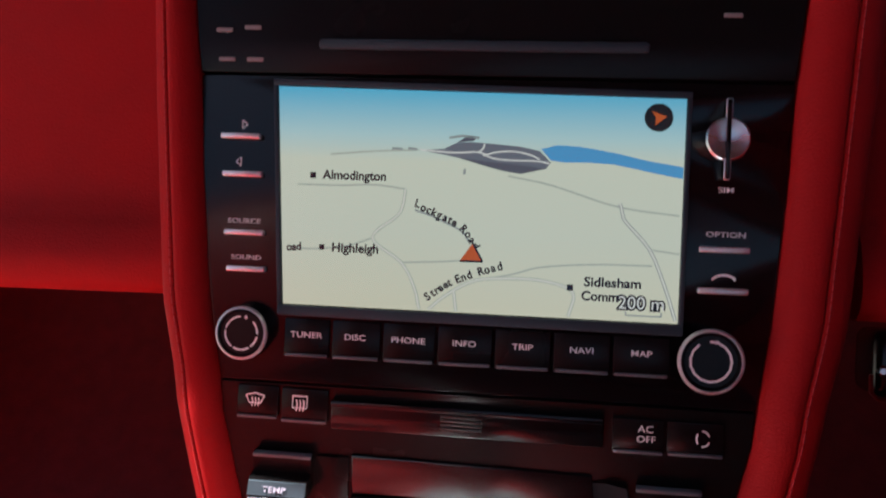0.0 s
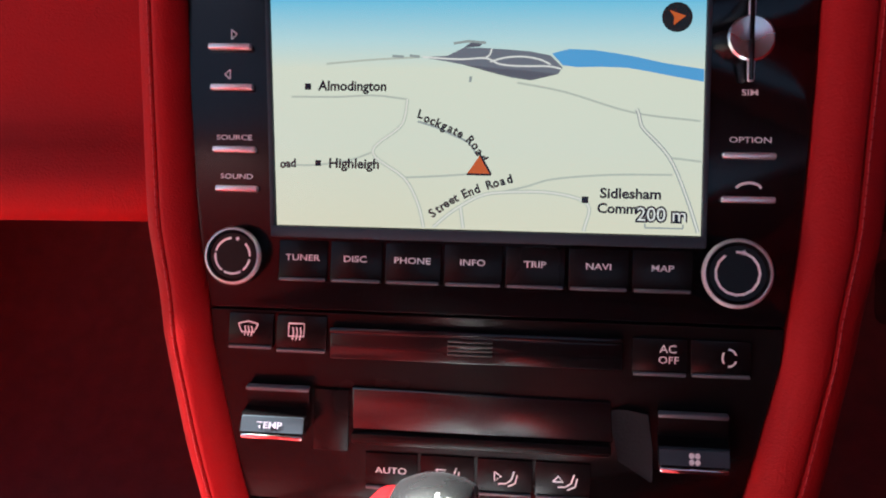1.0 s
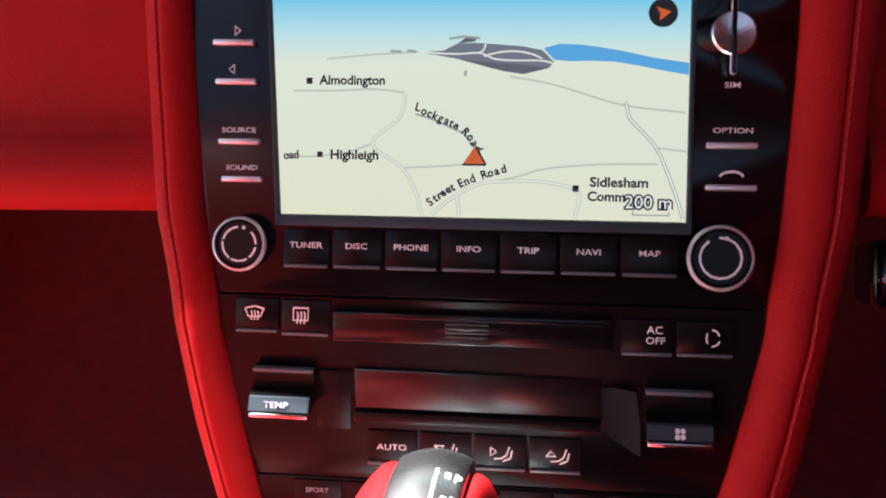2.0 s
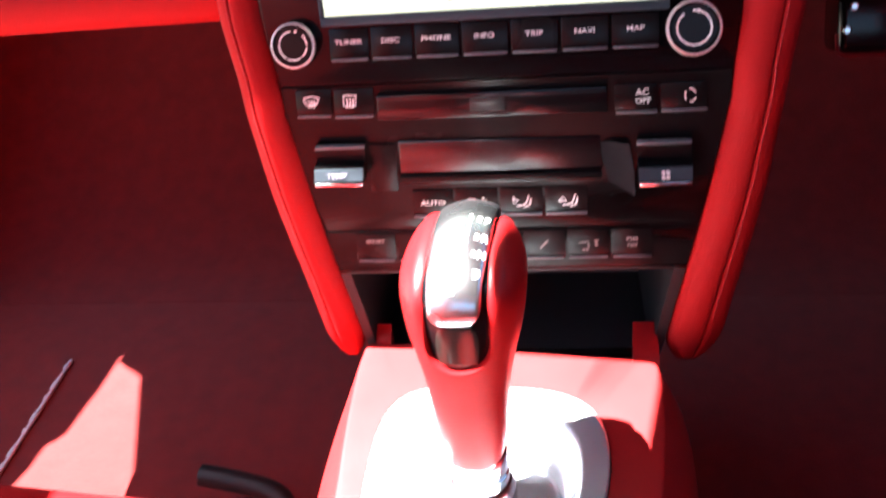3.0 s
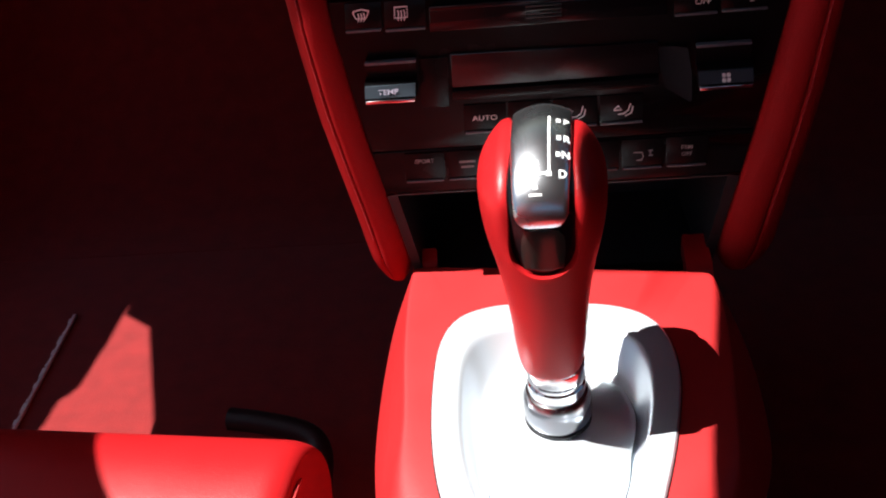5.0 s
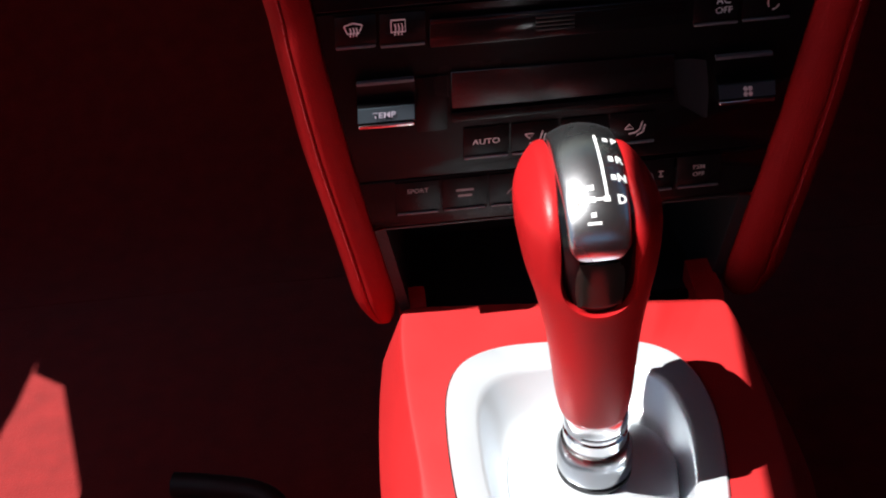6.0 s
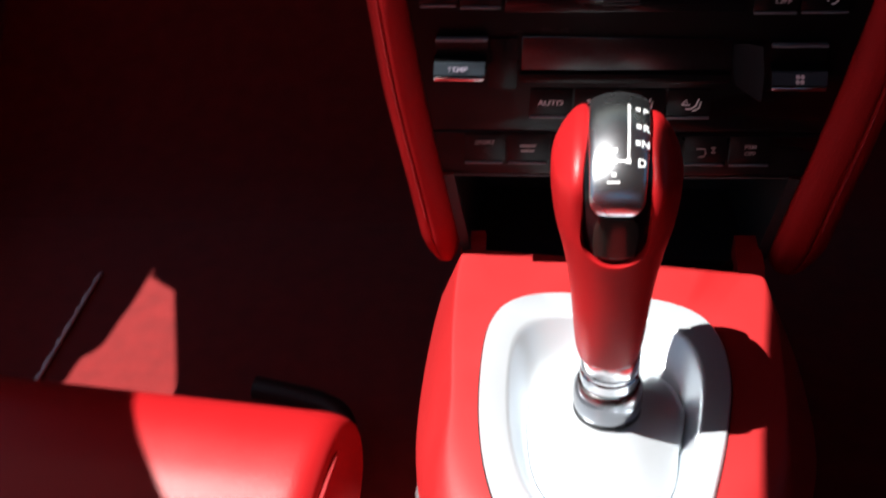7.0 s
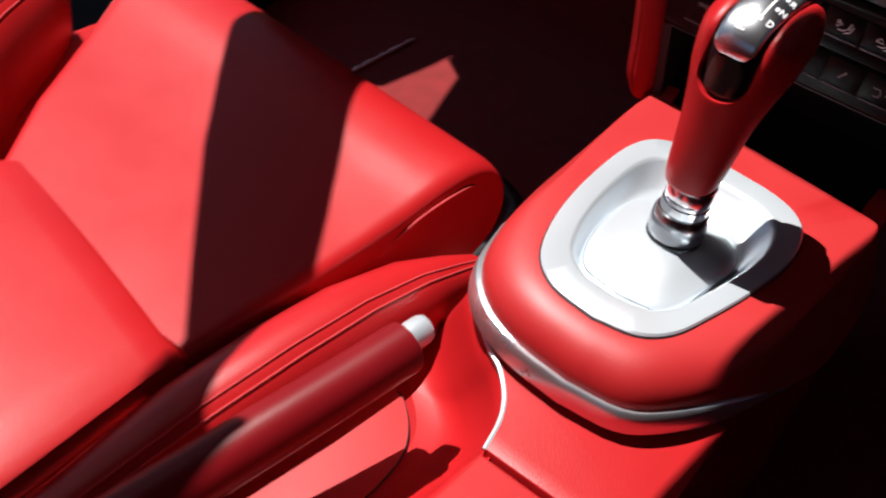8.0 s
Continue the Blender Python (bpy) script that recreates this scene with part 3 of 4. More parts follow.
knob(-0.0850, -0.0113, 0.0098, [(95, 165), (172, 235), (242, 300), (308, 350), (0, 45)])
knob(0.0828, -0.0120, 0.0112, [(-235, 95)])
names = [("TUNER", -0.0620), ("DISC", -0.0436), ("PHONE", -0.0238), ("INFO", -0.0032), ("TRIP", 0.0178), ("NAVI", 0.0388), ("MAP", 0.0596)]
edges = [-0.0710, -0.0527, -0.0336, -0.0134, 0.0074, 0.0284, 0.0493, 0.0700]
for (word, u), a, b in zip(names, edges, edges[1:]):
    key = part("menu_key", merge(box(a + 0.0006, b - 0.0006, -0.0192, -0.0052, -0.002, 0.0009, 0.0003)), BLACK, radio, "black menu key lettered in white")
    part("key_edge", box(a + 0.0012, b - 0.0012, -0.0192, -0.0180, 0.0005, 0.0020, 0.0005), EDGE, key, "grey lower edge of the key")
    part("lettering", lettering(word, 0.0030, u, -0.0112, 0.00100, 0, 1.27, 0.00003), PRINT, key, "white printed lettering", smooth=False)

# ---- climate control ----
climate = thing("climate_control_panel", STACK, "black climate control panel under the radio", "climate control")
climate["bent"] = True
part("faceplate", prism(stack_outline(-0.0929, -0.0294), -0.02, 0.0, 0.0004), BLACK, climate, "satin black faceplate")
part("upper_ledge", merge(box(-0.051, 0.0475, -0.0355, -0.0335, -0.0005, 0.0030, 0.0008), box(-0.051, 0.0475, -0.0440, -0.0355, -0.0005, 0.0012, 0.0006)), GLOSS, climate, "glossy black ledge between the keys")
part("sensor_grille", merge(*[box(-0.0105, 0.0045, -0.0370 - 0.0014 * i, -0.0363 - 0.0014 * i, 0.0010, 0.0018, 0.0002) for i in range(4)]), RUBBER, climate, "slotted sensor grille")
part("climate_display", prism([(-0.0425, -0.0675), (0.0450, -0.0675), (0.0440, -0.0545), (-0.0430, -0.0535)], -0.0005, 0.0010, 0.0006), DISPLAY, climate, "dark glossy display, unlit")
part("display_ledge", box(-0.0430, 0.0445, -0.0720, -0.0680, -0.0005, 0.0026, 0.0012), BLACK, climate)


def square_key(u0, u1, v0, v1, parent, bar=True):
    k = part("key", box(u0, u1, v0, v1, -0.001, 0.0008, 0.0003), BLACK, parent, "black key with a white symbol")
    if bar:
        part("key_edge", box(u0 + 0.0004, u1 - 0.0004, v0 - 0.0002, v0 + 0.0008, 0.0004, 0.0016, 0.0003), EDGE, k, "grey lower edge of the key")
    return k


def strokes(lines, width, w, parent, label, mat=None):
    part("symbol", merge(*[ribbon([(*q, 0) for q in line], width, w) for line in lines]), mat or PRINT, parent, label, smooth=False)


k = square_key(-0.0870, -0.0712, -0.0415, -0.0305, climate)
strokes([[(-0.0835, -0.0338), (-0.0800, -0.0330), (-0.0765, -0.0338)], [(-0.0835, -0.0338), (-0.0822, -0.0364), (-0.0778, -0.0364), (-0.0765, -0.0338)]] + [[(u, -0.0345), (u + 0.0004, -0.0358), (u, -0.0376)] for u in (-0.0812, -0.0800, -0.0788)], 0.0005, 0.0010, k, "white windscreen symbol")
k = square_key(-0.0700, -0.0524, -0.0422, -0.0308, climate)
strokes([[(-0.0656, -0.0332), (-0.0602, -0.0332), (-0.0602, -0.0372), (-0.0656, -0.0372), (-0.0656, -0.0332)]] + [[(u, -0.0344), (u + 0.0004, -0.0358), (u, -0.0384)] for u in (-0.0642, -0.0629, -0.0616)], 0.0005, 0.0010, k, "white rear window symbol")
k = square_key(0.0505, 0.0682, -0.0448, -0.0335, climate)
part("lettering", merge(lettering("AC", 0.0034, 0.0620, -0.0366, 0.0010, 0, 1.2, 0.0), lettering("OFF", 0.0032, 0.0622, -0.0400, 0.0010, 0, 1.2, 0.0)), PRINT, k, "white printed lettering", smooth=False)
k = square_key(0.0694, 0.0885, -0.0446, -0.0335, climate)
part("symbol", merge(*[ribbon([(0.0815 + 0.0022 * math.cos(radians(a + 80 * i / 8)), -0.0385 + 0.0026 * math.sin(radians(a + 80 * i / 8)), 0) for i in range(9)], 0.0006, 0.0010) for a in (20, 140, 260)]), PRINT, k, "white recirculation symbol", smooth=False)


def rocker(u0, u1, v0, v1, label):
    """A paddle that stands out, with a slate top and a chromed lower lip."""
    k = part("rocker", loft([[(u, v1, 0.0), (u, v1, 0.004), (u, (v0 + v1) / 2, 0.0035), (u, v0 + 0.0060, 0.0085), (u, v0 + 0.0012, 0.0112), (u, v0, 0.0105), (u, v0 - 0.0005, 0.0)] for u in (u0, u0 + 0.001, u1 - 0.001, u1)]), BLACK, climate, label)
    part("lip", box(u0 + 0.0004, u1 - 0.0004, v0 - 0.0010, v0 + 0.0006, 0.0095, 0.0118, 0.0006, 3), CHROME, k, "chromed lower lip")
    part("front_face", loft([[(u, v0 + 0.0056, 0.0096), (u, v0 + 0.0014, 0.0115), (u, v0 + 0.0014, 0.0100), (u, v0 + 0.0056, 0.0070)] for u in (u0 + 0.0003, u1 - 0.0003)]), SLATE, k, "slate grey face")
    part("top_edge", box(u0, u1, v1 - 0.0008, v1 + 0.0006, 0.002, 0.0050, 0.0005), EDGE, k, "grey top edge")
    return k


t_rock = rocker(-0.0792, -0.0572, -0.0664, -0.0535, "temperature rocker with a chromed lip")
f_rock = rocker(0.0592, 0.0815, -0.0700, -0.0560, "fan rocker with a chromed lip")


def on_face(bm, u, v0, parent, label, mat):
    """Lays a flat mark on a rocker's sloping face."""
    m = Matrix.Translation((u, v0 + 0.0035, 0.0111)) @ Matrix.Rotation(-math.atan2(0.0019, 0.0042), 4, "X")
    bmesh.ops.transform(bm, matrix=m, verts=bm.verts)
    part("lettering", bm, mat, parent, label, smooth=False)


on_face(lettering("TEMP", 0.0028, 0, 0, 0, 0, 1.3, 0.00003), -0.0690, -0.0664, t_rock, "pale printed lettering", STRIP)
on_face(merge(*[disc(0.0013 * math.cos(radians(45 + 90 * i)), 0.0013 * math.sin(radians(45 + 90 * i)), 0.0009, 0, 10) for i in range(4)]), 0.0704, -0.0700, f_rock, "white fan symbol", PRINT)
CHEEK_LOW = [(0.0440, -0.0570), (0.0446, -0.0640), (0.0470, -0.0735), (0.0575, -0.0800)]
CHEEK_HIGH = [(0.0500, -0.0560), (0.0560, -0.0572), (0.0578, -0.0680), (0.0580, -0.0790)]
cheek_rows = []
for k in range(7):
    f = k / 6
    cheek_rows.append([(p[0] + (q[0] - p[0]) * f, p[1] + (q[1] - p[1]) * f, 0.0005 + 0.0020 * f * f) for p, q in zip(CHEEK_LOW, CHEEK_HIGH)])
part("rocker_cheek", loft(cheek_rows, cap=False, closed=False), SILL_MAT, climate, "sloping black cheek beside the fan rocker")
part("rocker_recess", box(-0.0562, -0.0440, -0.0750, -0.0545, 0.0002, 0.0009, 0.0003), BLACK, climate, "matt black recess beside the rocker")
cells = [-0.0385, -0.0195, -0.0002, 0.0193, 0.0385]
mids = [-0.0290, -0.0099, 0.0096, 0.0295]
for i, (a, b, u) in enumerate(zip(cells, cells[1:], mids)):
    k = square_key(a + 0.0005, b - 0.0005, -0.0868, -0.0750, climate)
    v = -0.0808
    if i == 0:
        part("lettering", lettering("AUTO", 0.0030, u, v, 0.0010, 0, 1.3, 0.0), PRINT, k, "white printed lettering", smooth=False)
    else:
        tri = {1: [(-0.0038, 0.0014), (-0.0004, 0.0014), (-0.0021, -0.0004), (-0.0038, 0.0014)], 2: [(-0.0034, 0.0018), (-0.0034, -0.0012), (-0.0012, 0.0003), (-0.0034, 0.0018)], 3: [(-0.0038, -0.0004), (-0.0004, -0.0004), (-0.0021, 0.0014), (-0.0038, -0.0004)]}[i]
        seat = [[(0.0032, 0.0022), (0.0022, -0.0008)], [(0.0022, -0.0008), (0.0004, -0.0020)], [(0.0004, -0.0020), (-0.0022, -0.0022)], [(0.0042, 0.0010), (0.0036, -0.0018)], [(0.0036, -0.0018), (0.0010, -0.0030)]]
        strokes([[(u + x, v + y) for x, y in line] for line in [tri] + seat], 0.0005, 0.0010, k, "white seat and airflow symbol")

# ---- switch row ----
switches = thing("switch_panel", STACK, "black row of console switches over the storage pocket", "switch panel")
switches["bent"] = True
part("faceplate", prism(stack_outline(-0.1115, -0.0933), -0.02, 0.0, 0.0004), BLACK, switches, "satin black faceplate")
for i in range(7):
    a = -0.0655 + 0.01875 * i
    k = part("switch", box(a + 0.0005, a + 0.0182, -0.1065, -0.0940, -0.001, 0.0008, 0.0003), BLACK, switches, "black switch with a pale mark")
    part("switch_edge", box(a + 0.0012, a + 0.0175, -0.1065, -0.1057, 0.0004, 0.0016, 0.0003), EDGE, k, "grey lower edge of the switch")
    u = a + 0.0094
    if i == 0:
        part("lettering", lettering("SPORT", 0.0024, u, -0.0976, 0.0010, 0, 1.2, 0.00003), GREY_PRINT, k, "pale printed lettering", smooth=False)
    elif i == 6:
        part("lettering", merge(lettering("PSM", 0.0024, u, -0.0986, 0.0010, 0, 1.2, 0.00003), lettering("OFF", 0.0022, u, -0.1014, 0.0010, 0, 1.2, 0.00003)), GREY_PRINT, k, "pale printed lettering", smooth=False)
    elif i == 5:
        strokes([[(u - 0.0038, -0.0995), (u - 0.0002, -0.0995), (u + 0.0004, -0.1015), (u - 0.0004, -0.1028), (u - 0.0026, -0.1028)], [(u + 0.0034, -0.0988), (u + 0.0034, -0.1006)], [(u + 0.0024, -0.0990), (u + 0.0044, -0.0990)], [(u + 0.0026, -0.1010), (u + 0.0044, -0.1010)]], 0.0005, 0.0010, k, "pale symbol", GREY_PRINT)
    elif i == 1:
        strokes([[(u - 0.0035, -0.0988), (u + 0.0035, -0.0988)], [(u - 0.0028, -0.1010), (u + 0.0028, -0.1010)]], 0.0009, 0.0010, k, "pale printed bars", GREY_PRINT)
    else:
        strokes([[(u - 0.0020, -0.1020), (u + 0.0014, -0.0985)]], 0.0007, 0.0010, k, "pale printed mark", GREY_PRINT)

# ---- storage pocket under the switches ----
pocket = thing("storage_pocket", STACK, "open black storage pocket at the foot of the stack", "storage pocket")
pocket["bent"] = True
wall = 0.003
o = stack_outline(-0.1525, -0.1125)
inner = [(u * 0.94, v * 0.985 - 0.001) for u, v in o]
tray = bmesh.new()
r0 = [tray.verts.new((u, v, 0.0)) for u, v in o]
r1 = [tray.verts.new((u, v, 0.0)) for u, v in inner]
r2 = [tray.verts.new((u * 0.96, v, -0.07)) for u, v in inner]
for ra, rb in ((r0, r1), (r1, r2)):
    for i in range(len(ra)):
        tray.faces.new((ra[i], ra[(i + 1) % len(ra)], rb[(i + 1) % len(rb)], rb[i]))
tray.faces.new(r2)
part("tray", tray, RUBBER, pocket, "matt black lining")
part("front_lip", box(-0.064, 0.060, -0.1535, -0.1505, -0.004, 0.001, 0.001), BLACK, pocket, "satin black front lip")

# ---- gear console ----
gear_console = thing("gear_console", CONSOLE, "red leather gear console with a satin metal shift plate", "centre console")


PX, PY = -0.0065, -0.118


def console_plan():
    """The console's plan: straight sides ahead, a rounded rear drawn in on the driver's side."""
    front = [(0.0, -0.012), (0.040, -0.0122), (0.066, -0.0126), (0.0735, -0.0130), (0.0758, -0.0150), (0.0768, -0.022), (0.0785, -0.045), (0.0795, -0.080)]
    right = spline([(x, y, 0) for x, y in front + [(0.0775, -0.115), (0.0700, -0.147), (0.0565, -0.1775), (0.0432, -0.1983), (0.0265, -0.2118), (0.0, -0.2156)]], 4)
    left = spline([(x, y, 0) for x, y in front + [(0.0787, -0.115), (0.0760, -0.150), (0.0688, -0.182), (0.0528, -0.2018), (0.0285, -0.2123), (0.0, -0.2156)]], 4)
    pts = [Vector((p.x, p.y)) for p in right] + [Vector((-p.x, p.y)) for p in reversed(left[1:-1])]
    return [Vector((p.x, p.y - min(1.0, max(0.0, (p.y + 0.06) / 0.045)) * (0.0025 + 0.1 * (p.x + 0.076)))) for p in pts]


def console_point(p, g, z):
    """A place of the plan grown outwards by g, at a height."""
    slump = -0.0025 * max(0.0, (-p.y - 0.14) / 0.085) ** 2 * min(1.0, max(0.0, -z / 0.012))
    return (p.x * (1 + g / 0.078) - 0.002, -0.012 + (p.y + 0.012) * (1 + g / 0.2135), z + slump)


def ahead_share(p):
    """1 along the chamfered sides ahead, 0 round the rear."""
    f = min(1.0, max(0.0, (p.y + 0.200) / 0.10))
    return f * f * (3 - 2 * f)


def console_ring(back, ahead=None, lip=None):
    """The console's plan at a growth and height of its own for the rear and for the sides ahead."""
    ahead = ahead or back
    out = []
    for p in console_plan():
        f = ahead_share(p)
        g, z = (b + (a - b) * f for b, a in zip(back, ahead))
        if lip:
            k = min(1.0, max(0.0, (-p.y - 0.140) / 0.045))
            k = k * k * (3 - 2 * k)
            g += lip[0] * (0.3 + 0.7 * k) - 0.007 * min(1.0, max(0.0, (p.y + 0.138) / 0.02))
            z += lip[1] * (0.12 + 0.88 * k)
        out.append(console_point(p, g, z))
    return out


REAR_FOOT, SIDE_FOOT = (0.0002, -0.0178), (0.0072, -0.0290)


def shoulder_ring(t):
    """The padded shoulder: round at the rear, a crisp ridge over a slanting side ahead."""
    out = []
    for p in console_plan():
        f = ahead_share(p)
        tuck = 0.0060 * min(1.0, max(0.0, (-p.y - 0.03) / 0.10))
        a, c, b = ((r + (s - r) * f) for r, s in zip((-0.0240, 0.0004, 0.0), (-0.0100 - tuck, -0.0042 - tuck, 0.0068)))
        low = -0.0168 - 0.0102 * f
        w = 0.72 * (14 / 0.72) ** f
        k = (1 - t) ** 2 + 2 * w * t * (1 - t) + t * t
        g = ((1 - t) ** 2 * a + 2 * w * t * (1 - t) * c + t * t * b) / k
        out.append(console_point(p, g, t * t * low / k))
    return out


def plate_ring(k, z, shift=0.0):
    """The shift plate's rounded outline, scaled, at a height."""
    front = [(0.0, 0.0705), (0.026, 0.0690), (0.043, 0.0610), (0.0510, 0.0450)]
    right = spline([(x, y, 0) for x, y in front + [(0.0522, 0.0200), (0.0475, -0.0100), (0.0400, -0.0380), (0.0325, -0.0590), (0.0200, -0.0715), (0.0, -0.0760)]], 4)
    left = spline([(x, y, 0) for x, y in front + [(0.0532, 0.0200), (0.0520, -0.0100), (0.0472, -0.0380), (0.0384, -0.0600), (0.0230, -0.0722), (0.0, -0.0760)]], 4)
    pts = [(p.x, p.y) for p in right] + [(-p.x, p.y) for p in reversed(left[1:-1])]
    return [(PX + x * k, PY + (y + shift - 0.06 * x * min(1.0, max(0.0, y / 0.03))) * k, z) for x, y in pts]


def hole_ring():
    """The plate's outline with as many points as the console's plan."""
    around = sorted((math.atan2(y - PY, x - PX), math.hypot(x - PX, y - PY)) for x, y, _ in plate_ring(0.99, 0))
    angles, far = [a for a, _ in around], [r for _, r in around]
    out = []
    for x, y, _ in console_ring((0, 0)):
        a = math.atan2(y - PY, x - PX)
        r = float(np.interp(a, angles, far, period=2 * math.pi))
        out.append((PX + r * math.cos(a), PY + r * math.sin(a), 0.0))
    return out


part("body", loft([[(x, y, -0.016) for x, y, _ in hole_ring()], hole_ring()] + [shoulder_ring(k / 22) for k in range(23)] + [console_ring(REAR_FOOT, SIDE_FOOT)], cap=False), LEATHER_SOFT, gear_console, "smooth red leather console body")
part("trim_strip", loft([console_ring(REAR_FOOT, SIDE_FOOT, lip) for lip in ((-0.004, 0.0), (0.0016, 0.0002), (0.0024, -0.0004), (0.0034, -0.0040), (0.0041, -0.0080), (0.0042, -0.0114), (0.0036, -0.0120), (-0.004, -0.0122))]), TRIM, gear_console, "satin metal strip round its foot")
part("skirt", loft([console_ring((-0.0010, -0.0172), (0.0062, -0.0282)), console_ring((-0.004, -0.0285), (0.0055, -0.0330)), console_ring((-0.010, -0.042), (0.003, -0.042)), console_ring((-0.010, -0.10), (0.003, -0.10)), console_ring((-0.010, -0.178), (0.003, -0.178))]), LEATHER_DEEP, gear_console, "red leather lower side")
# added out of sight to catch the sun that slips past the front edge
part("sun_stop_panel", box(-0.0750, 0.0775, -0.0310, -0.0085, -0.165, -0.052, 0.002), LEATHER_DEEP, gear_console, "unseen panel added under its front edge to stop stray sun")
for s in (-1, 1):
    y1 = -0.0145 - 0.0145 * (s > 0)
    part("horn", loft([[(s * 0.0605 - 0.002, y0, z0), (s * 0.0730 - 0.002, y0, z0), (s * 0.0720 - 0.002, -0.002, z0 + 0.001), (s * 0.0612 - 0.002, -0.002, z0 + 0.001)] for y0, z0 in ((y1 + 0.0020, -0.030), (y1 + 0.0020, -0.0045), (y1 + 0.0034, -0.0020), (y1 + 0.0064, -0.0002), (y1 + 0.0100, 0.0006))]), LEATHER, gear_console, "small upright leather ear")


plate = part("shift_plate", loft([plate_ring(1.0, -0.001), plate_ring(1.0, 0.0010), plate_ring(0.985, 0.0019), plate_ring(0.80, 0.0021), plate_ring(0.775, 0.0017), plate_ring(0.752, 0.0002), plate_ring(0.728, -0.0022, -0.001), plate_ring(0.680, -0.0060, -0.0035), plate_ring(0.645, -0.0086, -0.0055), plate_ring(0.618, -0.0096, -0.0065), plate_ring(0.59, -0.0098, -0.007), plate_ring(0.15, -0.0098)], cap=False), ALU, gear_console, "satin metal shift plate with a sunken well")
part("plate_gap", loft([plate_ring(1.002, 0.0003), plate_ring(1.006, 0.0005), plate_ring(1.011, 0.0002)], cap=False), RUBBER, gear_console, "dark joint round the plate")


def slider_ring(k, z, grow=0.0):
    """The slider's rounded outline round the lever's foot, scaled, at a height."""
    half = [(0.0, 0.0262), (0.0150, 0.0252), (0.0250, 0.0205), (0.0305, 0.0115), (0.0325, -0.0020), (0.0320, -0.0200), (0.0285, -0.0370), (0.0200, -0.0480), (0.0, -0.0520)]
    line = spline([(x, y, 0) for x, y in half], 4)
    pts = [(p.x * (1 - 0.12 * min(1.0, max(0.0, -p.y / 0.02))), p.y) for p in line] + [(-p.x, p.y) for p in reversed(line[1:-1])]
    return [(-0.0065 + x * (k + grow / 0.032), -0.1145 + y * (k + grow / 0.040), z) for x, y in pts]


part("well_slider", loft([slider_ring(k, z) for k, z in ((1.0, -0.0100), (1.0, -0.0058), (0.985, -0.0051), (0.90, -0.0042), (0.75, -0.0028), (0.60, -0.0014), (0.45, -0.0003), (0.32, 0.0002))]), ALU, gear_console, "domed metal slider in the well")
part("slider_gap", loft([slider_ring(1.0, -0.0064, g) for g in (-0.0003, 0.0003)], cap=False), RUBBER, gear_console, "dark joint round the slider")

# ---- gear lever ----
lever = thing("gear_lever", pose(-0.0078, 0, 0.36), "red leather gear lever with a bright metal cap", "gear lever")
GRIP = [(-0.1400, -0.1165, 0.0108, 0.0125), (-0.1380, -0.1165, 0.0122, 0.0138), (-0.1300, -0.1160, 0.0135, 0.0148), (-0.1150, -0.1138, 0.0150, 0.0168), (-0.1030, -0.1110, 0.0167, 0.0192), (-0.0920, -0.1075, 0.0192, 0.0226), (-0.0820, -0.1040, 0.0220, 0.0262), (-0.0720, -0.1005, 0.0236, 0.0295), (-0.0640, -0.0980, 0.0237, 0.0310), (-0.0589, -0.0960, 0.0217, 0.0305), (-0.0543, -0.0945, 0.0180, 0.0275), (-0.0507, -0.0935, 0.0138, 0.0225), (-0.0484, -0.0930, 0.0100, 0.0155), (-0.0474, -0.0928, 0.0055, 0.0080), (-0.0470, -0.0927, 0.0008, 0.0010)]


def grip_row(q):
    """Height, middle, half width and half depth of the grip, smoothly between the table's rows."""
    n = len(GRIP)
    k = min(n - 2, int(q))
    t = q - k
    a, b, c, d = (GRIP[min(n - 1, max(0, k + o))] for o in (-1, 0, 1, 2))
    return [0.5 * (2 * b[i] + (c[i] - a[i]) * t + (2 * a[i] - 5 * b[i] + 4 * c[i] - d[i]) * t * t + (3 * b[i] - a[i] - 3 * c[i] + d[i]) * t**3) for i in range(4)]


def grip_surface(rows, around, grow=0.0):
    """Rings of the lever's grip, bottom to top, with soft squared sections."""
    rings = []
    for k in range(rows):
        z, cy, hx, hy = grip_row((len(GRIP) - 1) * k / (rows - 1))
        g = grow * min(1.0, hx / 0.008)
        ring = []
        for i in range(around):
            a = 2 * math.pi * i / around
            c, s = math.cos(a), math.sin(a)
            e = 0.86
            ring.append(Vector((math.copysign(abs(c) ** e, c) * (hx + g), cy + math.copysign(abs(s) ** e, s) * (hy + g), z + grow * min(1.0, max(0.0, (z + 0.058) / 0.014)))))
        rings.append(ring)
    return rings


def slot_middle(y):
    """The slot is turned a little about the lever's axis."""
    return -0.0010 + 0.045 * (y + 0.130)


def in_slot(p, half=0.0127, low=-0.0905):
    """Whether a place on the grip lies in the cap's slot: up the near face and over the top."""
    x = p.x - slot_middle(p.y)
    half += 0.0004 * min(1.0, max(0.0, (p.z + 0.085) / 0.03))
    if abs(x) >= half:
        return False
    if p.y > -0.088 and p.z < -0.060:
        return False
    return p.z > low + 0.010 * (1 - math.sqrt(1 - (x / half) ** 2))


def skin(rings, keep):
    bm = bmesh.new()
    rows = [[bm.verts.new(p) for p in r] for r in rings]
    n = len(rows[0])
    if keep(rings[-1][0]):
        bm.faces.new(rows[-1])
    for a, b in zip(rows, rows[1:]):
        for i in range(n):
            quad = (a[i], a[(i + 1) % n], b[(i + 1) % n], b[i])
            mid = sum((v.co for v in quad), Vector()) / 4
            if keep(mid):
                bm.faces.new(quad)
    bmesh.ops.delete(bm, geom=[v for v in bm.verts if not v.link_faces], context="VERTS")
    return bm


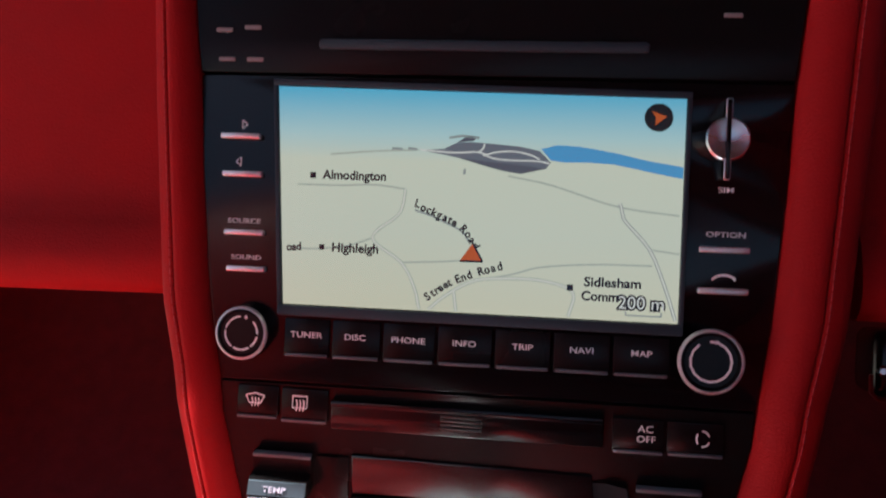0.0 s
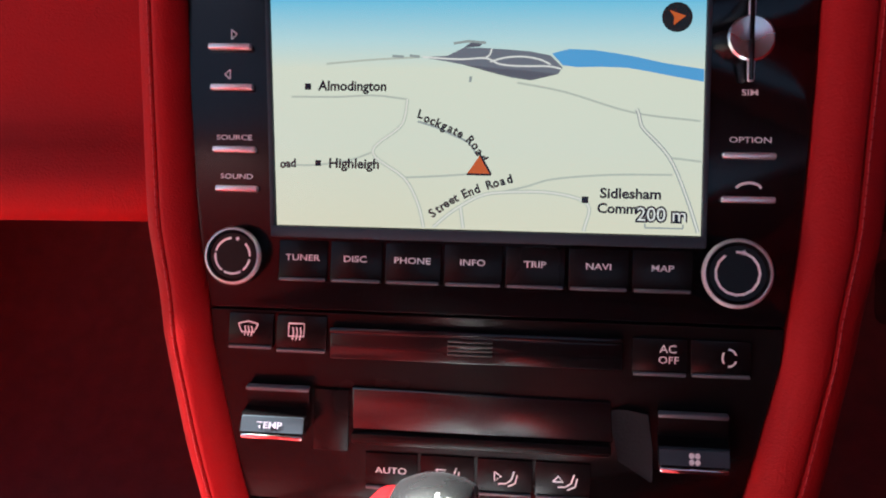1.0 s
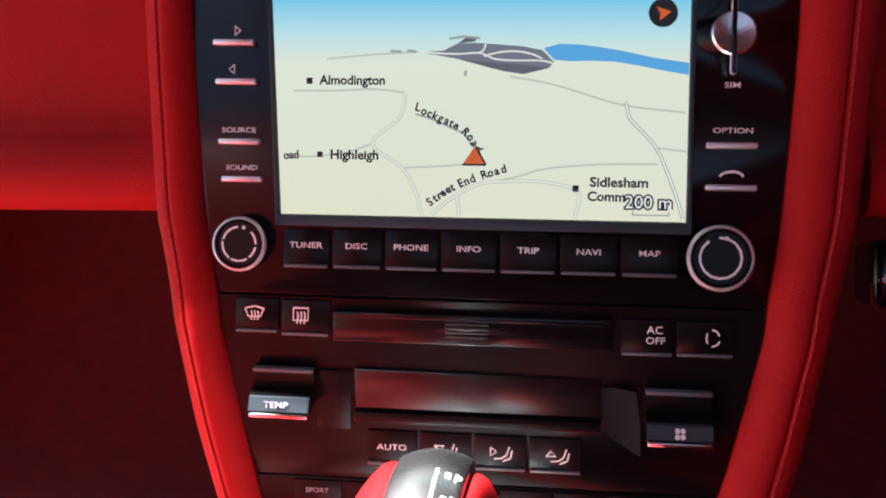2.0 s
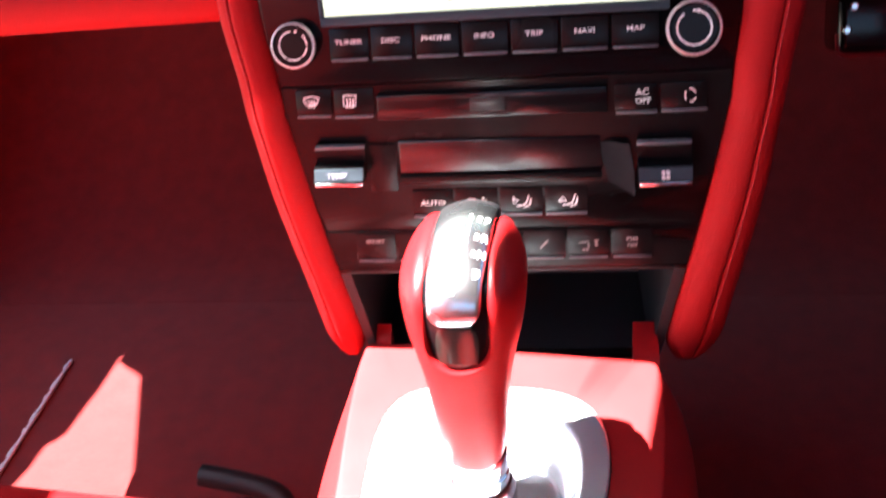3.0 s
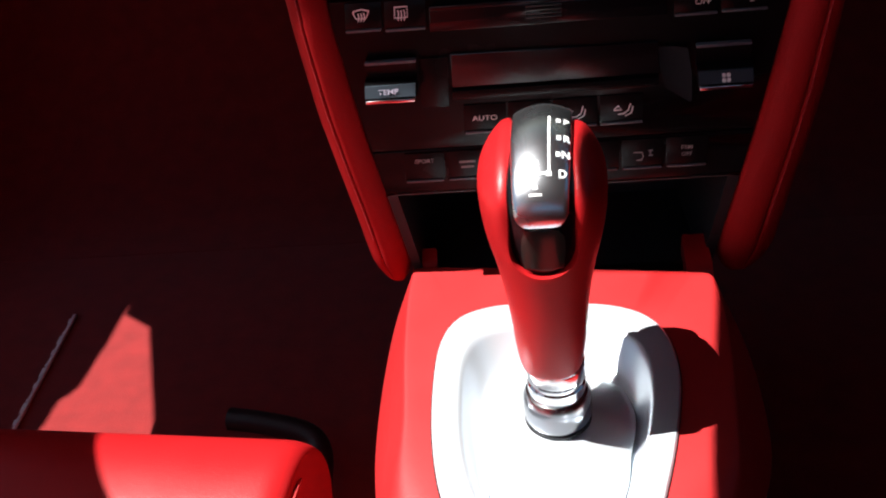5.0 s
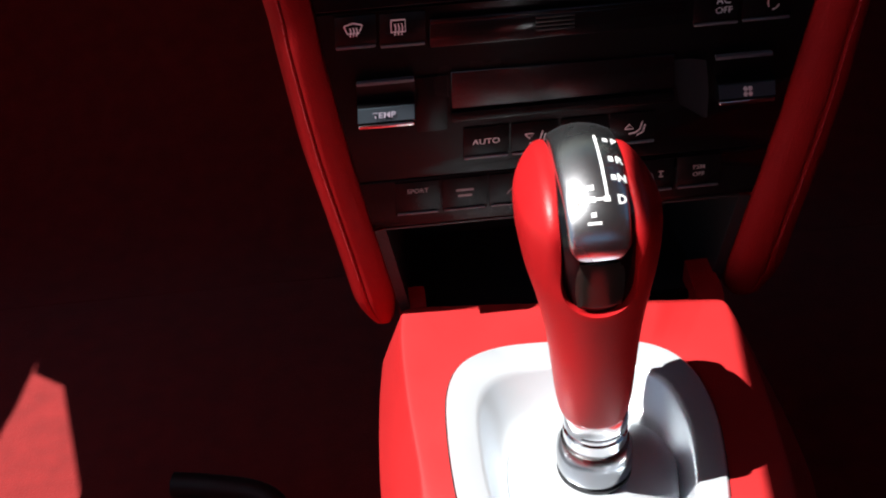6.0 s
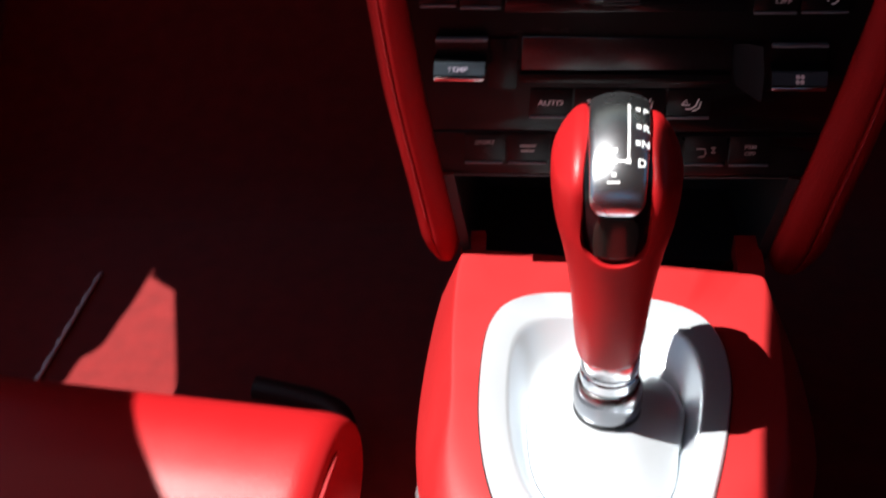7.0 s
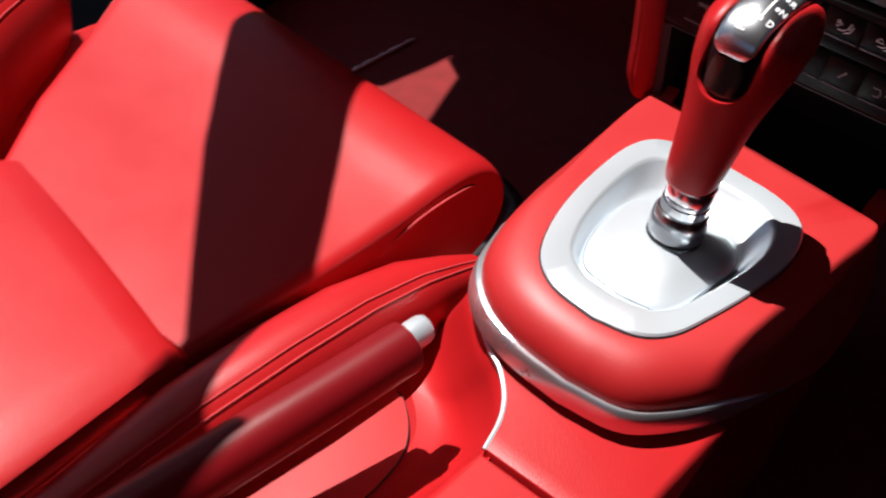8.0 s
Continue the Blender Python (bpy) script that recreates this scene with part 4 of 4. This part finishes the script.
def even_rim(bm, rounds=40):
    """Evens out the steps along an open rim."""
    rim = [v for v in bm.verts if any(e.is_boundary for e in v.link_edges) and v.co.z > -0.135]
    near = {v: [e.other_vert(v) for e in v.link_edges if e.is_boundary] for v in rim}
    for _ in range(rounds):
        to = {v: (v.co * 2 + sum((w.co for w in near[v]), Vector())) / (2 + len(near[v])) for v in rim if len(near[v]) == 2}
        for v, co in to.items():
            v.co = co
    return bm


def grip_bm():
    """The leather grip with its slot, whose rim turns inwards."""
    bm = even_rim(skin(grip_surface(190, 160), lambda p: not in_slot(p)))
    for v in bm.verts:
        if v.co.z > -0.085:
            d = abs(v.co.x - slot_middle(v.co.y)) - 0.0128
            if d < 0.004:
                v.co += (Vector((0, -0.095, min(v.co.z, -0.064))) - v.co).normalized() * 0.0024 * (1 - max(0.0, d) / 0.004) ** 2 * min(1.0, (v.co.z + 0.085) / 0.02)
    rim = [e for e in bm.edges if e.is_boundary and all(v.co.z > -0.135 for v in e.verts)]
    for sink in (0.0012, 0.0024):
        geo = bmesh.ops.extrude_edge_only(bm, edges=rim)["geom"]
        for v in [g for g in geo if isinstance(g, bmesh.types.BMVert)]:
            centre = Vector((0, -0.095, min(v.co.z, -0.062)))
            d = (centre - v.co).normalized()
            v.co += d * sink
        rim = [g for g in geo if isinstance(g, bmesh.types.BMEdge)]
    return bm


part("grip", grip_bm(), LEATHER, lever, "smooth red leather grip")
part("slot_lining", skin(grip_surface(150, 128, -0.0030), lambda p: in_slot(p, 0.0160, -0.0985)), GLOSS, lever, "glossy black lining of the slot")
part("window", even_rim(skin(grip_surface(150, 128, -0.0020), lambda p: abs(p.x - slot_middle(p.y)) < 0.0078 and -0.0885 < p.z < -0.070 and p.y < -0.09)), WINDOW, lever, "dark green-grey window under the cap")


def cap_line():
    """The cap's middle line, up the near face and over the top: places with the outward direction."""
    top = len(GRIP) - 1
    near = [grip_row(q) for q in np.linspace(7.15, top, 60)]
    far = [grip_row(q) for q in np.linspace(top, 8.6, 40)][1:]
    pts = [Vector((0, r[1] - r[3], r[0])) for r in near] + [Vector((0, r[1] + r[3], r[0])) for r in far]
    for _ in range(6):
        pts = [pts[0]] + [(a + 2 * b + c) / 4 for a, b, c in zip(pts, pts[1:], pts[2:])] + [pts[-1]]
    out, far_along = [], 0.0
    for i, p in enumerate(pts):
        d = (pts[min(i + 1, len(pts) - 1)] - pts[max(i - 1, 0)]).normalized()
        far_along += (p - pts[max(i - 1, 0)]).length
        out.append((far_along, p, Vector((0, -d.z, d.y))))
    return out


CAP_LINE = cap_line()
CAP_HALF = 0.0093


def cap_place(x, along, lift=0.0):
    """A place on the cap's skin: x across, so far along its middle line."""
    k = min(range(len(CAP_LINE)), key=lambda i: abs(CAP_LINE[i][0] - along))
    a, b = CAP_LINE[max(0, k - 1)], CAP_LINE[min(len(CAP_LINE) - 1, k + 1)]
    f = (along - a[0]) / (b[0] - a[0])
    p, n = a[1].lerp(b[1], f), a[2].lerp(b[2], f).normalized()
    sag = (0.0008 + 0.0014 * min(1.0, along / 0.03)) * (x / CAP_HALF) ** 2
    crest = 0.0014 * math.exp(-(((along - 0.050) / 0.016) ** 2))
    return p + n * (-0.0004 + crest - sag + lift) + Vector((x + slot_middle(p.y), 0, 0))


def cap_bm():
    """The metal cap: a softly crowned strip with a rounded foot, rolled edges and thickness."""
    rings = []
    low, end = 0.0016, CAP_LINE[-1][0] - 0.0016
    steps = [0.0, 0.0003, 0.0008, 0.0016, 0.0028, 0.0042] + [0.0042 + (end - 0.0042) * k / 60 for k in range(1, 61)]
    for at in steps:
        t = max(0.0, 1 - at / 0.0062)
        half = (CAP_HALF + 0.0018 * min(1.0, at / 0.04)) * (0.52 + 0.48 * math.sqrt(max(0.0, 1 - t * t)))
        sink = -0.0013 * max(0.0, 1 - at / 0.0050) ** 2
        side = [(1.0, sink - 0.0040), (1.0, sink - 0.0012), (0.985, sink - 0.0004)]
        row = [cap_place(-half * k, low + at, d) for k, d in side]
        row += [cap_place(half * (-0.94 + 1.88 * k / 14), low + at, sink) for k in range(15)]
        row += [cap_place(half * k, low + at, d) for k, d in reversed(side)]
        rings.append(row)
    rings.insert(0, [cap_place(p.x - slot_middle(p.y), low, -0.0055) for p in rings[0]])
    return loft(rings, cap=False, closed=False)


cap_ob = part("cap", cap_bm(), BRUSHED, lever, "bright metal cap")


def cap_mark(x, along, w, h):
    """A small printed bar lying on the cap, w by h half-sizes in metres."""
    bm = bmesh.new()
    grid = [[bm.verts.new(cap_place(x + w * a, along + h * b, 0.0002)) for a in (-1, -0.33, 0.33, 1)] for b in (-1, 0, 1)]
    for r0, r1 in zip(grid, grid[1:]):
        for k in range(3):
            bm.faces.new((r0[k], r0[k + 1], r1[k + 1], r1[k]))
    part("shift_mark", bm, PRINT, cap_ob, "small white shift pattern mark", smooth=False)


def cap_letter(text, size, x, along):
    bm = lettering(text, size, x, along, 0, 0, 0.85, 0.00015)
    for v in bm.verts:
        v.co = cap_place(v.co.x, v.co.y, 0.0002)
    part("shift_letter", bm, PRINT, cap_ob, "white shift letter", smooth=False)


for x, along, w, h in [(0.0064, 0.0500, 0.0008, 0.0012), (0.0066, 0.0395, 0.0008, 0.0012), (0.0063, 0.0310, 0.0008, 0.0011), (0.0030, 0.0225, 0.0010, 0.0010), (-0.0017, 0.0268, 0.0010, 0.0010), (-0.0017, 0.0225, 0.0010, 0.0010), (-0.0017, 0.0174, 0.0008, 0.0008), (-0.0017, 0.0147, 0.0022, 0.0005), (0.0007, 0.0225, 0.0026, 0.0005)] + [(0.0031, 0.0245 + 0.0043 * k, 0.00045, 0.0022) for k in range(7)]:
    cap_mark(x, along, w, h)
for letter, x, along in (("P", 0.0092, 0.0500), ("R", 0.0093, 0.0395), ("N", 0.0090, 0.0310), ("D", 0.0078, 0.0222), ("M", -0.0056, 0.0217)):
    cap_letter(letter, 0.0047, x, along)
FOOT = (0.0014, -0.1160)
collar = part("collar", lathe([(0.0100, -0.138), (0.0115, -0.1395), (0.0117, -0.1400), (0.0117, -0.1490), (0.0110, -0.1496), (0.0110, -0.1508), (0.0118, -0.1514), (0.0118, -0.1556), (0.0106, -0.1566)], *FOOT, 40), CHROME, lever, "polished metal collar")
part("collar_panel", loft([[(FOOT[0] + r * math.sin(a), FOOT[1] - r * math.cos(a), z) for a in [radians(-38 + 76 * i / 10) for i in range(11)]] for r, z in ((0.0112, -0.1404), (0.01205, -0.1404), (0.01205, -0.1411), (0.01165, -0.1414), (0.01165, -0.1476), (0.01205, -0.1479), (0.01205, -0.1486), (0.0112, -0.1486))], cap=False, closed=False), DARK_CHROME, collar, "framed panel on the collar")
part("boss", lathe([(0.0104, -0.1558), (0.0126, -0.1566), (0.0138, -0.1592), (0.0141, -0.1640), (0.0139, -0.1690), (0.0132, -0.1722), (0.0118, -0.1735)], *FOOT, 40), DARK_CHROME, lever, "rounded dark metal boss at its foot")
part("boss_gap", lathe([(0.0122, -0.1724), (0.0122, -0.1715), (0.0139, -0.1715), (0.0139, -0.1724)], *FOOT, 40, False), RUBBER, lever, "dark ring in the plate")

# ---- tunnel behind the gear console ----
tunnel = thing("centre_tunnel", I, "red leather centre tunnel between the seats", "centre tunnel")
# added under the gear console to keep stray sun off the driver's floor
part("sun_stop_body", loft([[(x0, y, 0.0), (x0, y, 0.070), (x0 + 0.012, y, 0.084), (x1 - 0.012, y, 0.084), (x1, y, 0.070), (x1, y, 0.0)] for y, x0, x1 in ((0.12, -0.052, 0.048), (-0.125, -0.060, 0.055))]), LEATHER_DEEP, tunnel, "unseen front end of the tunnel, added to stop stray sun")
part("body", loft([[(x0, y, 0.0), (x0, y, 0.078), (x0 + 0.004, y, 0.088), (x0 + 0.014, y, 0.0935), (-0.045, y, 0.0955), (x1 - 0.006, y, 0.0955), (x1, y, 0.085), (x1, y, 0.0)] for y, x0, x1 in ((-0.12, -0.112, 0.066), (-0.25, -0.122, 0.068), (-0.9, -0.138, 0.080))]), LEATHER_DEEP, tunnel)


def deck(y):
    """Height of the raised block behind the gear console, falling to the rear."""
    return 0.150 + 0.15 * (max(y, -0.2533) + 0.187)


def decked(outline, bottom, r):
    """A block over an outline whose top follows the deck's fall."""
    bm = prism(outline, bottom, 0.150, r, 3)
    for v in bm.verts:
        if v.co.z > 0.14:
            v.co.z += deck(v.co.y) - 0.150
    return bm


ridge = spline([(-0.0745, -0.180, 0), (-0.0696, -0.187, 0), (-0.0478, -0.2057, 0), (-0.0338, -0.2143, 0), (-0.0232, -0.2252, 0), (-0.0170, -0.2372, 0), (-0.0136, -0.2533, 0)], 5)
block = [(p.x, p.y) for p in ridge] + [(0.057, -0.2540), (0.064, -0.246), (0.064, -0.175)]
part("raised_block", decked(block[::-1], 0.060, 0.0022), LEATHER, tunnel, "raised red leather block")
# bright bead in place of the sun's highlight along the leather edge
part("edge_highlight", tube([(p.x, p.y, deck(p.y) - 0.0008) for p in ridge], 0.0013, 8), ALU, tunnel, "thin bright bead standing in for the highlight on the block's leather edge")
part("storage_lid", prism([(-0.0146, -0.2550), (0.057, -0.2562), (0.064, -0.262), (0.066, -0.62), (-0.034, -0.62)][::-1], 0.060, 0.1392, 0.003, 3), LEATHER_SOFT, tunnel, "smooth red leather storage lid")
side = ridge + [Vector((-0.0156, -0.262, 0)), Vector((-0.020, -0.33, 0)), Vector((-0.034, -0.61, 0))]
part("side_slope", loft([[(p.x + 0.004, p.y, deck(p.y) - 0.003), (p.x - 0.001, p.y, deck(p.y) - 0.006), (p.x - 0.004, p.y, deck(p.y) - 0.016), (p.x - 0.008, p.y, deck(p.y) - 0.026), (p.x - 0.014, p.y, 0.1065), (p.x - 0.022, p.y, 0.0992), (p.x - 0.032, p.y, 0.0962), (p.x - 0.045, p.y, 0.0945)] for p in side], cap=False, closed=False), LEATHER, tunnel, "smooth red leather slope beside the block")
pad = closed_spline([(-0.094, -0.232, 0), (-0.081, -0.223, 0), (-0.067, -0.232, 0), (-0.056, -0.247, 0), (-0.052, -0.264, 0), (-0.052, -0.290, 0), (-0.060, -0.330, 0), (-0.090, -0.338, 0), (-0.100, -0.290, 0)], 5)
part("inset_pad", prism([(p.x, p.y) for p in pad], 0.085, 0.0982, 0.002, 3), LEATHER_SOFT, tunnel, "inset red leather pad beside the handbrake")
part("pad_seam", tube([(p.x, p.y, 0.0968) for p in pad + pad[:1]], 0.0009, 6), RUBBER, tunnel, "dark seam round the pad")

# ---- handbrake ----
brake = thing("handbrake", I, "red leather handbrake lever with a bright push button", "handbrake")
axis = spline([(-0.106, -0.440, 0.132), (-0.097, -0.388, 0.139), (-0.086, -0.337, 0.1465), (-0.0750, -0.285, 0.1530), (-0.0675, -0.2465, 0.1575)], 6)
part("grip", tube(axis, [0.0132 - 0.0006 * k / (len(axis) - 1) for k in range(len(axis))], 24, 1.0), LEATHER_WINE, brake, "smooth dark red leather grip")
tip, back = axis[-1], axis[-2]
way = (tip - back).normalized()
part("end_cap", tube([tip - way * 0.002, tip + way * 0.0015, tip + way * 0.0035], [0.0126, 0.0122, 0.0092], 24), LEATHER_WINE, brake, "leather end of the grip")
up = Vector((0, 0, 1)) - way * way.z
b0 = tip + up.normalized() * 0.0050
part("push_button", tube([b0 + way * 0.001, b0 + way * 0.0105, b0 + way * 0.0130, b0 + way * 0.0138], [0.0070, 0.0070, 0.0061, 0.004], 24), ALU, brake, "bright metal push button")
part("boot", tube([(-0.116, -0.53, 0.098), (-0.110, -0.47, 0.124), (-0.104, -0.430, 0.133)], [0.036, 0.029, 0.021], 20), LEATHER_WINE, brake, "leather boot")

# ---- passenger seat ----
seat = thing("passenger_seat", I, "red leather passenger seat beside the centre tunnel", "car seat")


def cushion_bm():
    """The cushion: a fat rolled front that runs back into a flat top, narrowing to the rear."""
    prof = [(-0.30, 0.060), (-0.20, 0.055), (-0.125, 0.058), (-0.094, 0.068), (-0.075, 0.085), (-0.0695, 0.107), (-0.074, 0.1275), (-0.086, 0.1420), (-0.104, 0.1488), (-0.128, 0.1478), (-0.160, 0.1410), (-0.210, 0.1345), (-0.30, 0.1285)]
    line = spline([(0, y, z) for y, z in prof], 6)
    rings = []
    ends = [0.0, 0.002, 0.006, 0.012, 0.020, 0.030, 0.042]
    for f in ends + [0.06 + 0.88 * k / 18 for k in range(19)] + [1 - e for e in reversed(ends)]:
        edge = min(f, 1 - f) * 0.345
        round_ = 0.014
        sc = 1.0 if edge >= round_ else math.sqrt(max(0.0, 1 - (1 - edge / round_) ** 2)) * 0.16 + 0.84
        ring = []
        for p in line:
            back = (-p.y - 0.0755) / 0.2245
            right, left = -0.124 - 0.024 * back, -0.455 + 0.140 * back + 0.045 * max(0.0, back - 0.72)
            cy, cz = -0.19, 0.098
            ring.append((right + (left - right) * f, cy + (p.y - cy) * (0.94 + 0.06 * sc) + 0.033 * f * (1 - back), cz + (p.z - cz) * sc + 0.004))
        rings.append(ring)
    return loft(rings)


part("cushion", cushion_bm(), LEATHER_SEAT, seat, "smooth red leather cushion with a rolled front")
part("end_seam", tube(spline([(-0.1262, -0.104, 0.1400), (-0.1268, -0.113, 0.1425), (-0.1290, -0.138, 0.1415), (-0.1315, -0.157, 0.1365), (-0.1345, -0.171, 0.1275), (-0.1370, -0.182, 0.1150)], 6), 0.0009, 8), STITCH, seat, "stitched seam on the cushion's end")
pad_rows = []
for y, z, x0, x1 in ((-0.299, 0.112, -0.148, -0.316), (-0.300, 0.124, -0.146, -0.318), (-0.303, 0.1310, -0.145, -0.319), (-0.309, 0.1352, -0.145, -0.321), (-0.323, 0.1370, -0.145, -0.326), (-0.42, 0.134, -0.142, -0.36), (-0.50, 0.132, -0.142, -0.38)):
    row = [(x0, z - 0.05), (x0, z - 0.010), (x0 - 0.003, z - 0.003), (x0 - 0.010, z)] + [(x0 - 0.010 + (x1 - x0 + 0.020) * k / 8, z + 0.0012 * math.sin(math.pi * k / 8)) for k in range(1, 8)] + [(x1 + 0.010, z), (x1 + 0.003, z - 0.003), (x1, z - 0.010), (x1, z - 0.05)]
    pad_rows.append([(x, y + 0.040 * (x0 - x) / (x0 - x1) * min(1.0, (y + 0.55) / 0.23), zz) for x, zz in row])
part("rear_pad", loft(pad_rows), LEATHER_SEAT, seat, "smooth red leather rear pad")
NEAR_BOLSTER = [(-0.128, -0.096, 0.004, 0.118, 0.004), (-0.136, -0.098, 0.010, 0.124, 0.010), (-0.155, -0.101, 0.0145, 0.132, 0.016), (-0.185, -0.107, 0.0205, 0.141, 0.023), (-0.225, -0.113, 0.024, 0.146, 0.028), (-0.27, -0.118, 0.025, 0.146, 0.030), (-0.32, -0.123, 0.024, 0.142, 0.029), (-0.38, -0.128, 0.019, 0.130, 0.024), (-0.48, -0.136, 0.016, 0.122, 0.02)]
FAR_BOLSTER = [(-0.118, -0.478, 0.006, 0.118, 0.008), (-0.124, -0.476, 0.016, 0.132, 0.020), (-0.138, -0.470, 0.024, 0.145, 0.030), (-0.165, -0.455, 0.028, 0.153, 0.038), (-0.200, -0.436, 0.030, 0.156, 0.042), (-0.240, -0.412, 0.031, 0.156, 0.043), (-0.290, -0.390, 0.031, 0.154, 0.042), (-0.360, -0.398, 0.030, 0.150, 0.040), (-0.48, -0.415, 0.028, 0.145, 0.038)]
for rows in (NEAR_BOLSTER, FAR_BOLSTER):
    rings = []
    for y, xc, hx, top, h in rows:
        rings.append([((xc + hx * math.cos(2 * math.pi * i / 28)), y, top - h + (h if math.sin(2 * math.pi * i / 28) > 0 else 0.05) * math.sin(2 * math.pi * i / 28)) for i in range(28)])
    bol = part("side_bolster", loft(rings), LEATHER_SEAT, seat, "padded red leather side bolster")
    for o in (0.30, 0.52):
        part("seam", tube([((xc + hx * o), y, top - h + h * math.sqrt(1 - o * o) + 0.0002) for y, xc, hx, top, h in rows[1:]], 0.0006, 6), STITCH, bol, "stitched seam")
part("side_panel", box(-0.475, -0.395, -0.29, -0.085, 0.02, 0.088, 0.012, 3), LEATHER_DEEP, seat, "grained leather side of the cushion")
backrest_bm = box(-0.155, 0.155, -0.045, 0.045, 0.0, 0.62, 0.035, 4)
bmesh.ops.transform(backrest_bm, matrix=pose(-0.285, -0.58, 0.12, 16, 0, 0), verts=backrest_bm.verts)
part("backrest", backrest_bm, LEATHER, seat, "red leather backrest")
frame_bar = spline([(-0.219, 0.046, 0.033), (-0.196, 0.042, 0.032), (-0.170, 0.036, 0.029), (-0.158, 0.026, 0.024), (-0.155, 0.0, 0.018), (-0.157, -0.08, 0.016), (-0.160, -0.16, 0.020)], 5)
part("adjuster_bar", tube(frame_bar, 0.0075, 14), RUBBER, seat, "black adjuster bar under the front edge")
part("seat_base", box(-0.44, -0.15, -0.50, -0.14, 0.0, 0.062, 0.01), RUBBER, seat, "black seat base on the floor")

# ---- driver's side and small things ----
solo("seat_rail_strip", merge(box(-0.3925, -0.3895, 0.060, 0.203, 0.0, 0.0030, 0.0010), *[box(-0.3929, -0.3891, 0.066 + 0.0125 * i, 0.0665 + 0.0045 * (i % 3) + 0.0125 * i, 0.001, 0.0036, 0.0004) for i in range(11)]), FLOOR_STRIP, I, "pale ribbed strip on the carpet", "floor strip")
stalk = thing("column_switch", STACK, "black column switch with two bright buttons under the dashboard", "switch")
part("body", box(0.1605, 0.200, -0.0312, -0.0025, -0.125, -0.090, 0.005, 3), GLOSS, stalk)
for u, v in ((0.1642, -0.0197), (0.1672, -0.0085)):
    part("button", lathe([(0.0024, -0.091), (0.0024, -0.0885), (0.0014, -0.0875)], u, v, 12), CHROME, stalk, "small bright button")
part("lower_rim", tube([(0.1600, -0.0215, -0.0905), (0.1602, -0.0290, -0.0905), (0.1630, -0.0318, -0.0905), (0.199, -0.0322, -0.0905)], 0.0010, 8), LEATHER_WINE, stalk, "dark red lower rim")
